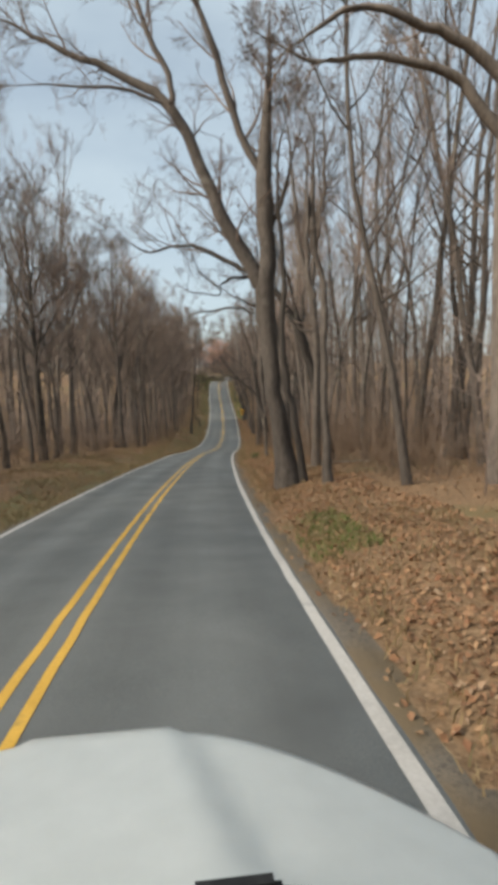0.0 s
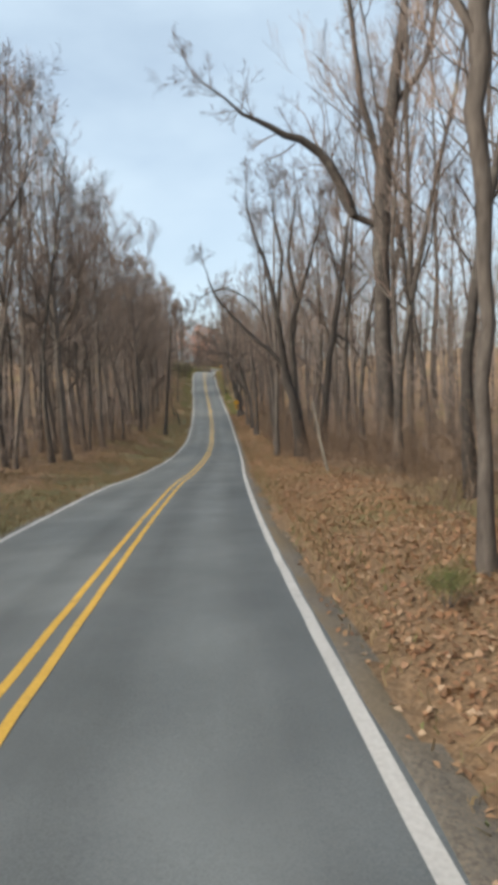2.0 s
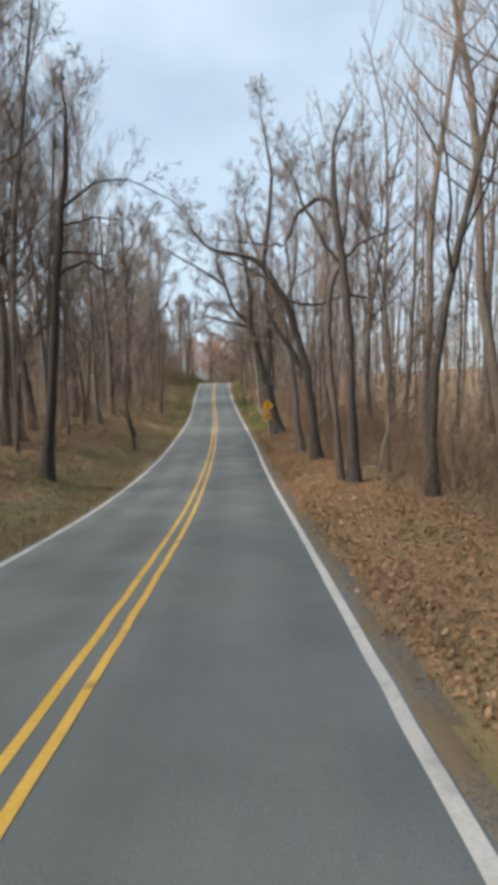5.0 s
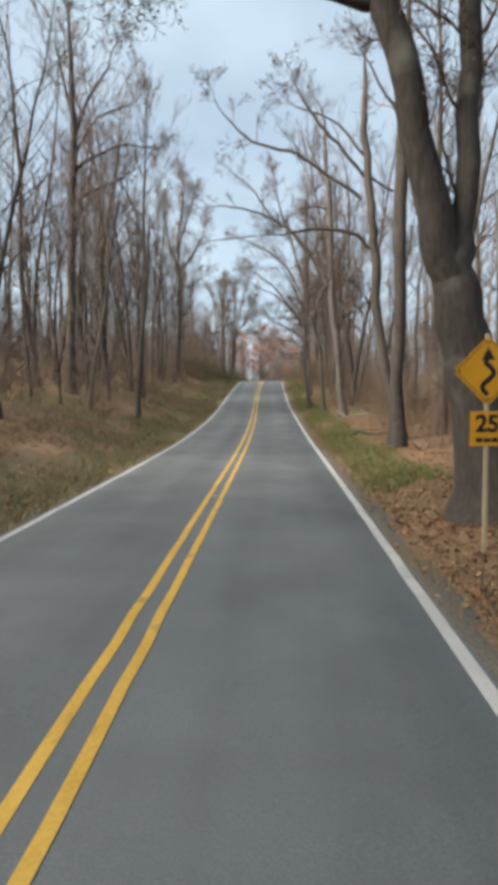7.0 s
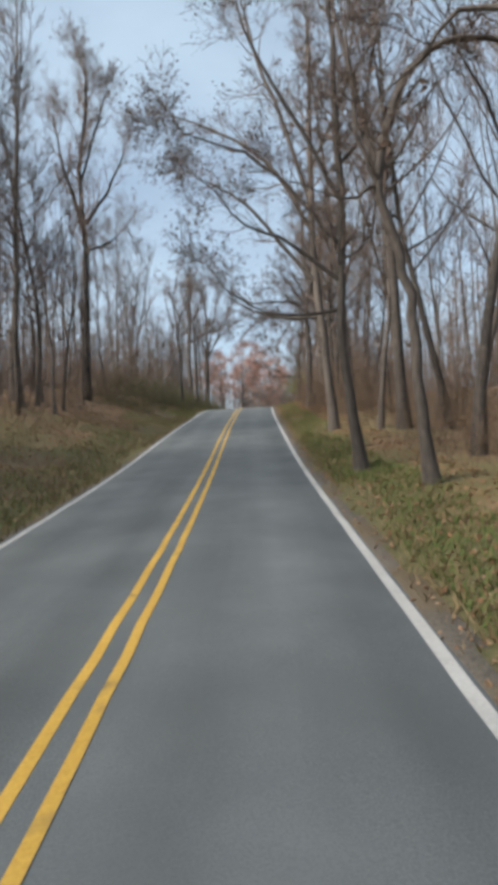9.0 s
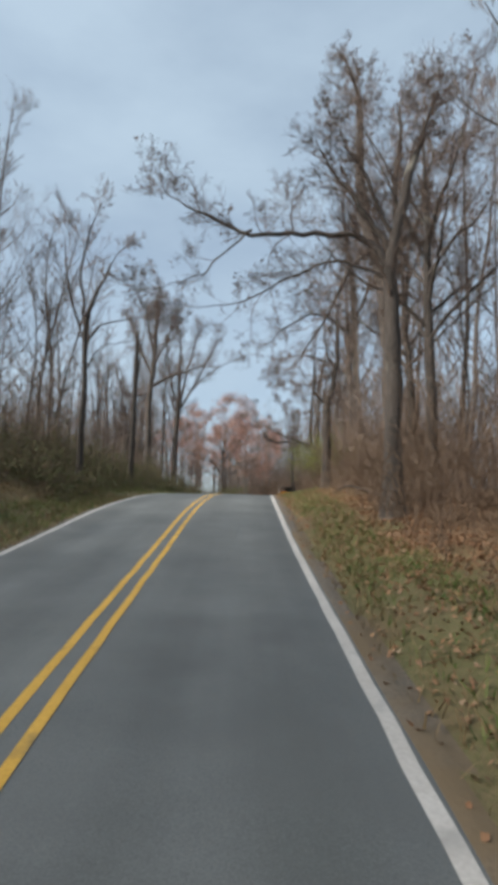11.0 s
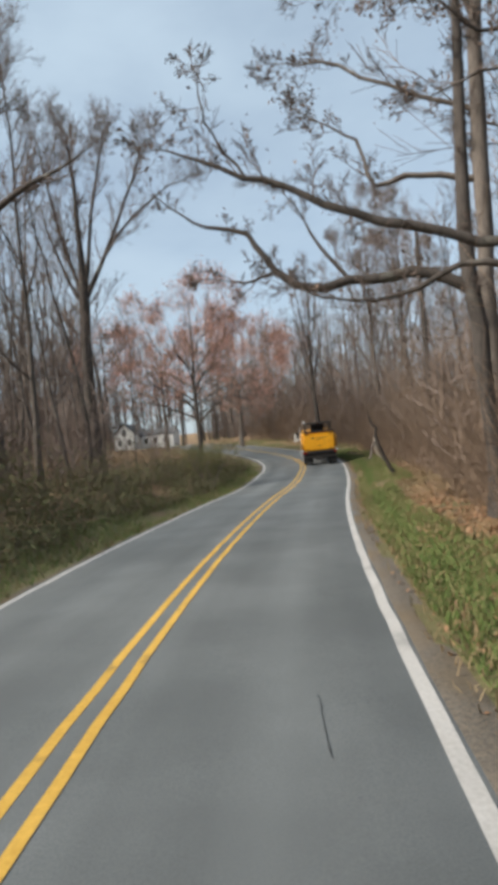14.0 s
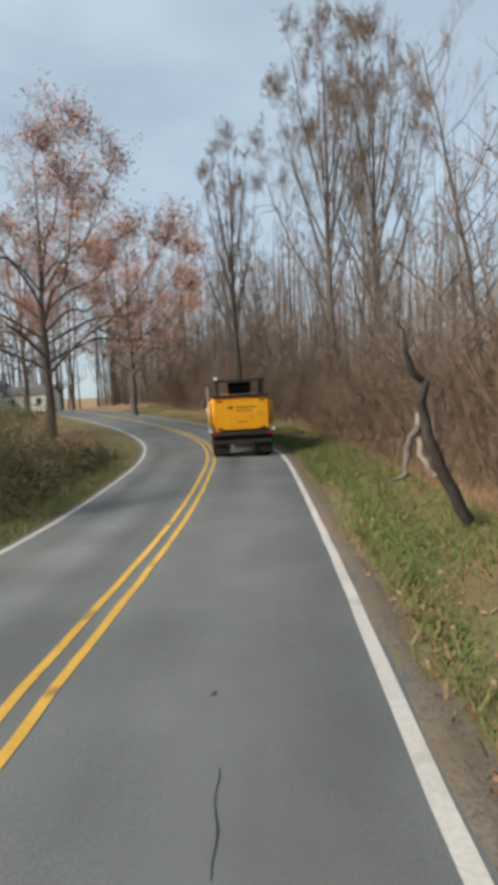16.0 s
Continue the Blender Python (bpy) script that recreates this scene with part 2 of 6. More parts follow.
M_HOUSE = material("white_siding", (0.66, 0.66, 0.63), (0.78, 0.78, 0.75), scale=2, rough=0.6)
M_ROOF = material("grey_shingles", (0.09, 0.09, 0.09), (0.17, 0.165, 0.16), scale=3, rough=0.9)

# ================= mesh tools =================


def mesh_object(name, verts, faces, mat, parent=None, label="", smooth=False):
    """One mesh object from vertex and face arrays (faces: an n x 3 or n x 4 array, or a list)."""
    me = bpy.data.meshes.new(name)
    verts = np.asarray(verts, dtype=np.float32)
    if isinstance(faces, np.ndarray):
        nf, k = faces.shape
        me.vertices.add(len(verts))
        me.vertices.foreach_set("co", verts.ravel())
        me.loops.add(nf * k)
        me.loops.foreach_set("vertex_index", faces.astype(np.int32).ravel())
        me.polygons.add(nf)
        me.polygons.foreach_set("loop_start", np.arange(0, nf * k, k, dtype=np.int32))
        me.update(calc_edges=True)
    else:
        me.from_pydata([tuple(v) for v in verts], [], faces)
    if smooth:
        me.polygons.foreach_set("use_smooth", np.ones(len(me.polygons), dtype=bool))
    me.materials.append(mat)
    ob = new(name, me)
    if parent is not None:
        ob.parent = parent
    if label:
        ob["label"] = label
    return ob


def part(name, bm, mat, parent, label="", smooth=False):
    """Links a bmesh as one mesh object under a thing or a part."""
    me = bpy.data.meshes.new(name)
    bm.to_mesh(me)
    bm.free()
    if smooth:
        for p in me.polygons:
            p.use_smooth = True
    me.materials.append(mat)
    ob = new(name, me)
    ob.parent = parent
    if label:
        ob["label"] = label
    return ob


def box_bm(x0, x1, y0, y1, z0, z1, bevel=0.0, segs=2):
    bm = bmesh.new()
    bmesh.ops.create_cube(bm, size=1)
    for v in bm.verts:
        v.co = Vector(((x0 + x1) / 2 + v.co.x * (x1 - x0), (y0 + y1) / 2 + v.co.y * (y1 - y0), (z0 + z1) / 2 + v.co.z * (z1 - z0)))
    if bevel:
        bmesh.ops.bevel(bm, geom=bm.edges[:], offset=bevel, segments=segs, affect="EDGES", clamp_overlap=True)
    return bm


def cyl_bm(p0, p1, r0, r1=None, n=16, bevel=0.0):
    p0, p1 = Vector(p0), Vector(p1)
    bm = bmesh.new()
    bmesh.ops.create_cone(bm, cap_ends=True, segments=n, radius1=r0, radius2=r0 if r1 is None else r1, depth=(p1 - p0).length)
    if bevel:
        rims = [e for e in bm.edges if len(e.link_faces) == 2 and any(len(f.verts) > 4 for f in e.link_faces)]
        bmesh.ops.bevel(bm, geom=rims, offset=bevel, segments=2, affect="EDGES")
    q = (p1 - p0).to_track_quat("Z", "Y").to_matrix().to_4x4()
    bm.transform(Matrix.Translation((p0 + p1) / 2) @ q)
    return bm


class Tubes:
    """Collects tapered tubes into one quad mesh."""

    def __init__(self):
        self.v, self.f, self.n = [], [], 0
        self.fine = []

    def add(self, path, radii, sides):
        path = np.asarray(path, dtype=float)
        radii = np.asarray(radii, dtype=float)
        d = np.gradient(path, axis=0)
        d /= np.linalg.norm(d, axis=1, keepdims=True) + 1e-9
        ref = np.array([1.0, 0.2, 0.1]) if abs(d[0, 2]) > 0.6 else np.array([0.1, 0.1, 1.0])
        a = np.cross(d, ref)
        a /= np.linalg.norm(a, axis=1, keepdims=True) + 1e-9
        b = np.cross(d, a)
        ang = np.arange(sides) * 2 * np.pi / sides
        ring = path[:, None, :] + radii[:, None, None] * (np.cos(ang)[None, :, None] * a[:, None, :] + np.sin(ang)[None, :, None] * b[:, None, :])
        k = len(path)
        i = np.arange(k - 1)[:, None] * sides + np.arange(sides)[None, :]
        j = np.arange(k - 1)[:, None] * sides + (np.arange(sides)[None, :] + 1) % sides
        self.f.append(np.stack([i, j, j + sides, i + sides], -1).reshape(-1, 4) + self.n)
        self.v.append(ring.reshape(-1, 3))
        self.n += k * sides

    def sliver(self, p, q, r):
        """The finest twigs: one thin tapering blade each."""
        self.fine.append((p[0], p[1], p[2], q[0], q[1], q[2], r))

    def arrays(self):
        v, f = list(self.v), list(self.f)
        if self.fine:
            k = np.array(self.fine)
            p, q = k[:, :3], k[:, 3:6]
            a = np.cross(q - p, np.array([0.3, 0.5, 0.8]))
            a = a / (np.linalg.norm(a, axis=1, keepdims=True) + 1e-9) * k[:, 6:]
            v.append(np.stack([p - a, p + a, q + a * 0.7, q - a * 0.7], 1).reshape(-1, 3))
            f.append(np.arange(len(k) * 4).reshape(-1, 4) + self.n)
        return np.concatenate(v), np.concatenate(f)


def unit(v):
    return v / (math.sqrt(v.dot(v)) + 1e-9)


def wander(p, d, length, segs, rng, bend, up):
    """A crooked path of segs pieces from p along d, turning a little at each and lifting towards the sky."""
    pts = [p]
    step = length / segs
    for _ in range(segs):
        d = unit(d + rng.normal(0, bend, 3) + np.array([0, 0, up]))
        p = p + d * step
        pts.append(p)
    return np.array(pts)


def offshoot(d, angle, rng):
    """A direction that leaves d by that angle, towards a random side."""
    a, b, c = rng.normal(0, 1, 3)
    side = unit(np.array([d[1] * c - d[2] * b, d[2] * a - d[0] * c, d[0] * b - d[1] * a]))
    return unit(d * math.cos(angle) + side * math.sin(angle))


def spray(tb, path, radii, rng, count, length, level, lo=0.3, up=0.06, tips=None, angle=0.8, thick=0.42, fine=False):
    """Side branches along a path, each with its own twigs down to the last level; fine: with blades for all that is thin."""
    k = len(path) - 1
    for _ in range(count):
        f = lo + (1 - lo) * rng.random() ** 0.8
        x = f * k
        i = min(int(x), k - 1)
        p = path[i] + (path[i + 1] - path[i]) * (x - i)
        r = (radii[i] + (radii[i + 1] - radii[i]) * (x - i)) * thick
        d = unit(path[i + 1] - path[i])
        ln = length * (0.55 + 0.7 * rng.random()) * (1.15 - 0.5 * f)
        r = max(min(r, ln * 0.022), 0.006)
        way = offshoot(d, angle * (0.6 + 0.6 * rng.random()), rng)
        if level > 2:
            if fine:
                q = p + unit(way + np.array([0, 0, up])) * ln
                tb.sliver(p, q, 0.0085)
            else:
                m = p + way * ln * 0.5
                q = m + unit(way + rng.normal(0, 0.38, 3) + np.array([0, 0, up])) * ln * 0.5
                tb.sliver(p, m, 0.0055)
                tb.sliver(m, q, 0.0042)
                if rng.random() < 0.5:
                    tb.sliver(m, m + offshoot(way, 0.8, rng) * ln * 0.5, 0.0042)
            if tips is not None:
                tips.append(q)
                tips.append((p + q) / 2)
            continue
        segs, sides = (6, 4) if level == 1 else (4, 3)
        if fine:
            segs = 3
        q = wander(p, way, ln, segs, rng, 0.18, up)
        rr = np.linspace(max(r, 0.011) if fine else r, 0.008 if fine else max(r * 0.25, 0.0045), segs + 1)
        if fine:
            for a in range(segs):
                tb.sliver(q[a], q[a + 1], rr[a])
        else:
            tb.add(q, rr, sides)
        spray(tb, q, rr, rng, 11 if fine else 6 if level == 1 else 7, ln * (0.5 if fine else 0.56), level + 1, 0.15, up, tips, angle, 0.6, fine)


def leaf_quads(points, rng, size, spread, per=1):
    """Small folded leaves scattered about the points: two triangles that meet at a crease."""
    pts = np.repeat(np.asarray(points), per, axis=0)
    n = len(pts)
    c = pts + rng.normal(0, spread, (n, 3))
    a = rng.normal(0, 1, (n, 3))
    a /= np.linalg.norm(a, axis=1, keepdims=True)
    b = np.cross(a, rng.normal(0, 1, (n, 3)))
    b /= np.linalg.norm(b, axis=1, keepdims=True)
    nrm = np.cross(a, b)
    s = size * (0.6 + 0.8 * rng.random((n, 1)))
    v = np.stack([c - a * s, c + b * s * 0.45 + nrm * s * 0.25, c + a * s, c - b * s * 0.45 + nrm * s * 0.25], 1)
    base = np.arange(n)[:, None] * 4
    f = np.concatenate([base + np.array([[0, 1, 2]]), base + np.array([[0, 2, 3]])], 1).reshape(-1, 3)
    return v.reshape(-1, 3), f


# ================= the road's line and the lie of the land =================
STEP = 7.5
# heading in degrees and height in metres at each 7.5 m of road, from 15 m before the start
HEAD = [1.7, 0.8, -0.0, -1.0, -1.8, -2.6, -2.9, -3.4, -4.5, -5.1, -5.9, -5.6, -5.0, -4.9, -4.5, -3.5, -3.5, -3.3, -2.4, -2.3, -2.2, -1.8, -1.7, -1.2, -1.3, -1.7, -1.9, -2.2, -3.2, -4.7, -5.8, -7.3, -9.6, -11.5, -13.4, -11.8, -10.2, -1.3, 10.3, 17.1, 18.6, 17.2, 15.7, 14.8, 14.4, 14.3, 14.3, 14.4]
RISE = [1.34, 0.7, 0.0, -0.73, -1.44, -2.18, -2.9, -3.69, -4.42, -5.14, -6.05, -6.79, -7.48, -8.01, -8.38, -8.64, -8.68, -8.52, -8.21, -7.86, -7.51, -7.09, -6.52, -5.83, -5.0, -3.97, -2.94, -1.97, -0.93, -0.19, 0.2, 0.33, 0.29, 0.16, 0.03, -0.07, 0.11, 0.39, 0.75, 1.24, 1.69, 2.09, 2.41, 2.64, 2.8, 2.94, 3.06, 3.17]
S_FIRST = -15.0
knots = S_FIRST + STEP * np.arange(len(HEAD))
S_LINE = np.arange(-90.0, 400.0, 0.9375)


def rise_at(s):
    """Smooth height of the road at the distance s along it."""
    el = np.array(RISE)
    u = np.clip((np.asarray(s, dtype=float) - S_FIRST) / STEP, 1.0, len(el) - 2.001)
    i = u.astype(int)
    i = np.clip(i, 1, len(el) - 3)
    t = u - i
    p0, p1, p2, p3 = el[i - 1], el[i], el[i + 1], el[i + 2]
    z = p1 + 0.5 * t * (p2 - p0 + t * (2 * p0 - 5 * p1 + 4 * p2 - p3 + t * (3 * (p1 - p2) + p3 - p0)))
    before = np.minimum(np.asarray(s) - (S_FIRST + STEP), 0)
    return z - before * 0.088


heads = np.radians(np.interp(S_LINE, knots, HEAD))
LX = np.concatenate([[0], np.cumsum(-np.sin(heads)[:-1])]) * 0.9375
LY = np.concatenate([[0], np.cumsum(np.cos(heads)[:-1])]) * 0.9375
LX -= np.interp(0.0, S_LINE, LX)
LY -= np.interp(0.0, S_LINE, LY)
LZ = rise_at(S_LINE)

LANE, LANE_LEFT, EDGE = 3.0, 3.12, 3.24


def smooth(a, b, x):
    t = np.clip((x - a) / (b - a), 0, 1)
    return t * t * (3 - 2 * t)


def bank(s, off):
    """Height of the ground over the road's middle line, by the distance along it and to its right."""
    s, off = np.asarray(s, dtype=float), np.asarray(off, dtype=float)
    d = np.maximum(np.abs(off) - EDGE, 0)
    camber = -0.015 * np.minimum(np.abs(off), EDGE)
    right = np.interp(s, [0, 60, 100, 190, 230, 280], [0.21, 0.20, 0.16, 0.18, 0.14, 0.12])
    left = np.interp(s, [0, 60, 95, 120, 160, 225, 250, 280], [0.12, 0.15, 0.30, 0.34, 0.32, 0.30, 0.10, 0.04])
    zr = right * np.maximum(np.minimum(d, 2.7) - 0.2, 0) + 0.03 * np.maximum(d - 2.7, 0)
    reach = np.interp(s, [0, 100, 150, 200, 225, 280], [5, 6, 8, 9, 6, 4])
    zl = left * np.maximum(np.minimum(d, reach) - 0.6, 0) + 0.04 * np.maximum(d - reach, 0)
    verge = -0.03 * smooth(0.0, 0.25, d)
    hills = 2.5 * smooth(35.0, 190.0, np.abs(off))
    return camber + verge + hills + np.where(off > 0, zr, zl)


def lumps(x, y):
    """Uneven ground: a few waves of different length."""
    return 0.10 * np.sin(x * 0.9 + 1.3 * np.sin(y * 0.37)) * np.cos(y * 0.71 + 0.8 * np.sin(x * 0.53)) + 0.05 * np.sin(x * 2.3 + y * 1.7) * np.sin(y * 2.9 - x * 0.8)


def frame_at(s):
    x, y = np.interp(s, S_LINE, LX), np.interp(s, S_LINE, LY)
    h = np.interp(s, S_LINE, heads)
    return x, y, np.interp(s, S_LINE, LZ), h


def at(s, off, dz=0.0):
    """World place at s along the road, off to its right, dz over the ground there."""
    s, off = np.asarray(s, dtype=float), np.asarray(off, dtype=float)
    x, y, z, h = frame_at(s)
    px, py = x + np.cos(h) * off, y + np.sin(h) * off
    g = z + bank(s, off) + lumps(px, py) * smooth(0.3, 2.0, np.abs(off) - EDGE)
    return np.stack([px, py, g + dz], -1)


def nearest(px, py):
    """Distance along the road and offset to its right of places in the plan."""
    px, py = np.atleast_1d(px).astype(float), np.atleast_1d(py).astype(float)
    s, o = np.zeros(len(px)), np.zeros(len(px))
    for i in range(0, len(px), 4000):
        a, b = px[i:i + 4000, None], py[i:i + 4000, None]
        k = np.argmin((a - LX) ** 2 + (b - LY) ** 2, axis=1)
        h = heads[k]
        dx, dy = a[:, 0] - LX[k], b[:, 0] - LY[k]
        s[i:i + 4000] = S_LINE[k] - dx * np.sin(h) + dy * np.cos(h)
        across = dx * np.cos(h) + dy * np.sin(h)
        dist = np.hypot(dx, dy)
        o[i:i + 4000] = np.where(across < 0, -1, 1) * np.maximum(np.abs(across), np.where(dist > 25, dist, 0))
    return s, o


def ground_at(px, py):
    s, o = nearest(px, py)
    z = np.interp(s, S_LINE, LZ) + bank(s, o)
    return z + lumps(np.atleast_1d(px), np.atleast_1d(py)) * smooth(0.3, 2.0, np.abs(o) - EDGE)


# ================= ground and road =================


def ribbon(s0, s1, ds, offs, dz):
    ss = np.arange(s0, s1 + ds / 2, ds)
    S, O = np.meshgrid(ss, np.asarray(offs), indexing="ij")
    P = at(S, O)
    P[..., 2] += dz
    n, k = S.shape
    i = (np.arange(n - 1)[:, None] * k + np.arange(k - 1)[None, :]).reshape(-1)
    return P.reshape(-1, 3), np.stack([i, i + 1, i + k + 1, i + k], -1), S, O


def paint_drift(s):
    """How far the centre line strays to the right of the road's middle."""
    return np.interp(s, [0, 60, 110, 145, 180, 215, 228, 240, 260], [0, -.01, 0, .03, .02, .05, .02, -.06, -.03])


def edge_drift(s):
    """How much wider than usual the right lane is."""
    return np.interp(s, [0, 60, 110, 135, 152, 180, 215], [0, -.02, .03, .12, .12, .05, 0])


def sidle(v, S, amount):
    """Moves the places v at S along the road by that amount to the right."""
    h = np.interp(S, S_LINE, heads)
    v[:, 0] += np.cos(h) * amount
    v[:, 1] += np.sin(h) * amount


def build_ground():
    cols = [2.95, 3.13, 3.34, 3.5, 3.66, 3.9, 4.2, 4.7, 5.3, 6, 7, 8, 9.5, 11, 13, 15]
    verts, faces, n = [], [], 0
    for side in (1, -1):
        offs = cols if side > 0 else [-c for c in reversed(cols)]
        v, f, S, O = ribbon(-60, 330, 0.75, offs, 0.0)
        inner, lip = (O.ravel() > -3.2) & (O.ravel() < 3.0), np.abs(O.ravel() - 3.13) < 0.05
        v[inner, 2] -= 0.08
        v[lip, 2] += 0.024 + 0.010 * np.sin(S.ravel()[lip] * 2.3) + 0.008 * np.sin(S.ravel()[lip] * 5.9 + 1)
        v[np.abs(O.ravel() - 3.34) < 0.05, 2] += 0.02
        if side > 0:
            sidle(v, S.ravel(), edge_drift(S.ravel()) * np.clip((4.7 - O.ravel()) / .8, 0, 1))
        verts.append(v)
        faces.append(f + n)
        n += len(v)
    g = np.concatenate([np.arange(-2400, -240, 180), np.arange(-240, 240, 4), np.arange(240, 2500, 180)])
    X, Y = np.meshgrid(g, g + 140, indexing="ij")
    s, o = nearest(X.ravel(), Y.ravel())
    z = np.interp(s, S_LINE, LZ) + bank(s, np.clip(o, -190, 190))
    z -= 0.5 * (1 - smooth(12.0, 14.5, np.abs(o)))
    z = np.where((np.abs(o) < 14) & (s > -59) & (s < 329), z - 0.6, z)
    k = len(g)
    i = (np.arange(k - 1)[:, None] * k + np.arange(k - 1)[None, :]).reshape(-1)
    verts.append(np.stack([X.ravel(), Y.ravel(), z], -1))
    faces.append(np.stack([i, i + k, i + k + 1, i + 1], -1) + n)
    ob = mesh_object("ground", np.concatenate(verts), np.concatenate(faces), M_SOIL, smooth=True)
    ob.data.materials.append(M_TURF)
    ob.data.materials.append(M_SHOULDER)
    idx = np.zeros(len(ob.data.polygons), dtype=np.int32)
    turf = []
    for side in (1, -1):
        a = np.array(cols if side > 0 else [-c for c in reversed(cols)])
        ss = np.arange(-60, 330 + 0.375, 0.75)[:-1]
        SS, OO = np.meshgrid(ss, (a[1:] + a[:-1]) / 2, indexing="ij")
        lim = (5.6 + 0.7 * np.sin(SS * 0.8)) if side > 0 else 6.2 + 0.8 * np.sin(SS * 0.7)
        lo = -60 if side < 0 else 128
        kind = ((SS > lo) & (SS < 300) & (np.abs(OO) < lim)).astype(np.int32)
        kind[np.abs(OO) < 3.46 + 0.12 * np.sin(SS * 1.3 + np.sin(SS * .37)) * (side > 0)] = 2
        turf.append(kind.ravel())
    turf = np.concatenate(turf)
    idx[:len(turf)] = turf
    ob.data.polygons.foreach_set("material_index", idx)
    tagged(ob, "brown woodland floor of soil and rotting leaves", "ground", kind="structure")


def build_road():
    offs = [-3.30, -3.24, -2.2, -1.1, 0, 1.1, 2.2, 3.18, 3.24]
    v, f, S, O = ribbon(-60, 330, 0.75, offs, 0.012)
    rag = 0.025 * np.sin(S.ravel() * 1.9) + 0.02 * np.sin(S.ravel() * 3.7 + 1)
    rim = (O.ravel() > 3.2) | (O.ravel() < -3.28)
    v[rim, 2] -= 0.03
    sidle(v, S.ravel(), edge_drift(S.ravel()) * (O.ravel() > 2.9))
    x, y, z, h = frame_at(S.ravel())
    edge = np.abs(O.ravel()) > 3.1
    v[edge, 0] += np.cos(h[edge]) * rag[edge] * np.sign(O.ravel()[edge])
    v[edge, 1] += np.sin(h[edge]) * rag[edge] * np.sign(O.ravel()[edge])
    ob = mesh_object("road", v, f, M_ASPHALT, smooth=True)
    uv = ob.data.uv_layers.new(name="across_along")
    idx = np.zeros(len(ob.data.loops), dtype=np.int32)
    ob.data.loops.foreach_get("vertex_index", idx)
    uv.data.foreach_set("uv", np.stack([O.ravel()[idx], S.ravel()[idx]], -1).astype(np.float32).ravel())
    tagged(ob, "worn grey asphalt two-lane country road", "road", kind="structure")


def road_line(name, off, width, mat, label):
    w = width / 2
    v, f, S, O = ribbon(-60, 330, 0.75, [off - w, off - w * 0.3, off + w * 0.3, off + w], 0.0)
    v[:, 2] = at(S.ravel(), np.full(S.size, off))[:, 2] + 0.018
    rag = 0.006 * np.sin(S.ravel() * 5.3 + off) + 0.005 * np.sin(S.ravel() * 13.1)
    x, y, z, h = frame_at(S.ravel())
    drift = paint_drift(S.ravel()) if abs(off) < 1 else edge_drift(S.ravel()) if off > 0 else 0.0
    v[:, 0] += np.cos(h) * (rag + drift)
    v[:, 1] += np.sin(h) * (rag + drift)
    ob = mesh_object(name, v, f, mat)
    tagged(ob, label, "road marking", kind="structure")


build_ground()
build_road()
road_line("yellow_line", -0.150, 0.108, M_YELLOW, "worn solid yellow stripe of the double centre line")
road_line("yellow_line", 0.142, 0.108, M_YELLOW, "worn solid yellow stripe of the double centre line")
road_line("edge_line", LANE, 0.145, M_WHITE, "white painted line along the road edge")
road_line("edge_line", -LANE_LEFT, 0.13, M_WHITE, "white painted line along the road edge")

# ================= trees =================


def tree_thing(wood, twigs, wood_mat, label, group="", leaves=None, leaf_mat=None, place=None, twig_mat=None):
    root = new("tree")
    if place is not None:
        root.matrix_basis = place
    v, f = wood.arrays()
    mesh_object("trunk", v, f, wood_mat, root, smooth=True)
    v, f = twigs.arrays()
    mesh_object("crown", v, f, twig_mat or M_TWIG, root)
    if leaves is not None and len(leaves[0]):
        mesh_object("leaves", leaves[0], leaves[1], leaf_mat, root, "last dry leaves still clinging to the twigs")
    tagged(root, label, "tree", group)
    return root


def forest_tree(seed, height, radius, bole, limbs, mat, label, fork=False, light=False):
    """A bare woodland tree at the origin: straight bole, rising limbs, fine twigs."""
    rng = np.random.default_rng(seed)
    wood, twigs = Tubes(), Tubes()
    segs = 11
    path = wander(np.array([0, 0, -0.3]), unit(np.array([rng.normal(0, 0.04), rng.normal(0, 0.04), 1])), height, segs, rng, 0.05, 0.04)
    f = np.linspace(0, 1, segs + 1)
    rad = radius * (1 - 0.86 * f) * (1 + 0.7 * np.exp(-f * 22))
    wood.add(path, rad, 8)
    stems = [(path, rad)]
    if fork:
        i = 5 + rng.integers(0, 2)
        q = wander(path[i], offshoot(unit(path[i + 1] - path[i]), 0.35, rng), height * 0.45, 6, rng, 0.05, 0.12)
        rr = np.linspace(rad[i] * 0.8, 0.02, 7)
        wood.add(q, rr, 6)
        stems.append((q, rr))
    for n, (path, rad) in enumerate(stems):
        k = len(path) - 1
        lo = 0.1 if n else bole
        count = limbs // 2 if n else limbs
        for c in range(count):
            g = min(lo + (0.98 - lo) * (c + rng.random()) / count, 0.98)
            i = int(g * k)
            p = path[i] + (path[min(i + 1, k)] - path[i]) * (g * k - i)
            ln = height * 0.17 * (1.25 - 0.75 * g) * (0.6 + 0.8 * rng.random()) + 0.8
            d = offshoot(np.array([0, 0, 1.0]), 0.95 - 0.45 * g + 0.3 * rng.random(), rng)
            q = wander(p, d, ln, 5, rng, 0.12, 0.13)
            rr = np.linspace(max(rad[i] * 0.45, 0.03), 0.012, 6)
            wood.add(q, rr, 4)
            spray(twigs, q, rr, rng, 3 if light else 8, ln * 0.48 + .3, 2, 0.12, 0.22, angle=0.62, fine=True)
        spray(twigs, path, rad, rng, 9 if light else 14, 2.0, 2, 0.34, 0.22, angle=0.7, fine=True)
    if light:
        SHAPES.append((wood.arrays(), twigs.arrays(), mat is M_BARK_DARK))
        return None
    return tree_thing(wood, twigs, mat, label, "roadside woods")


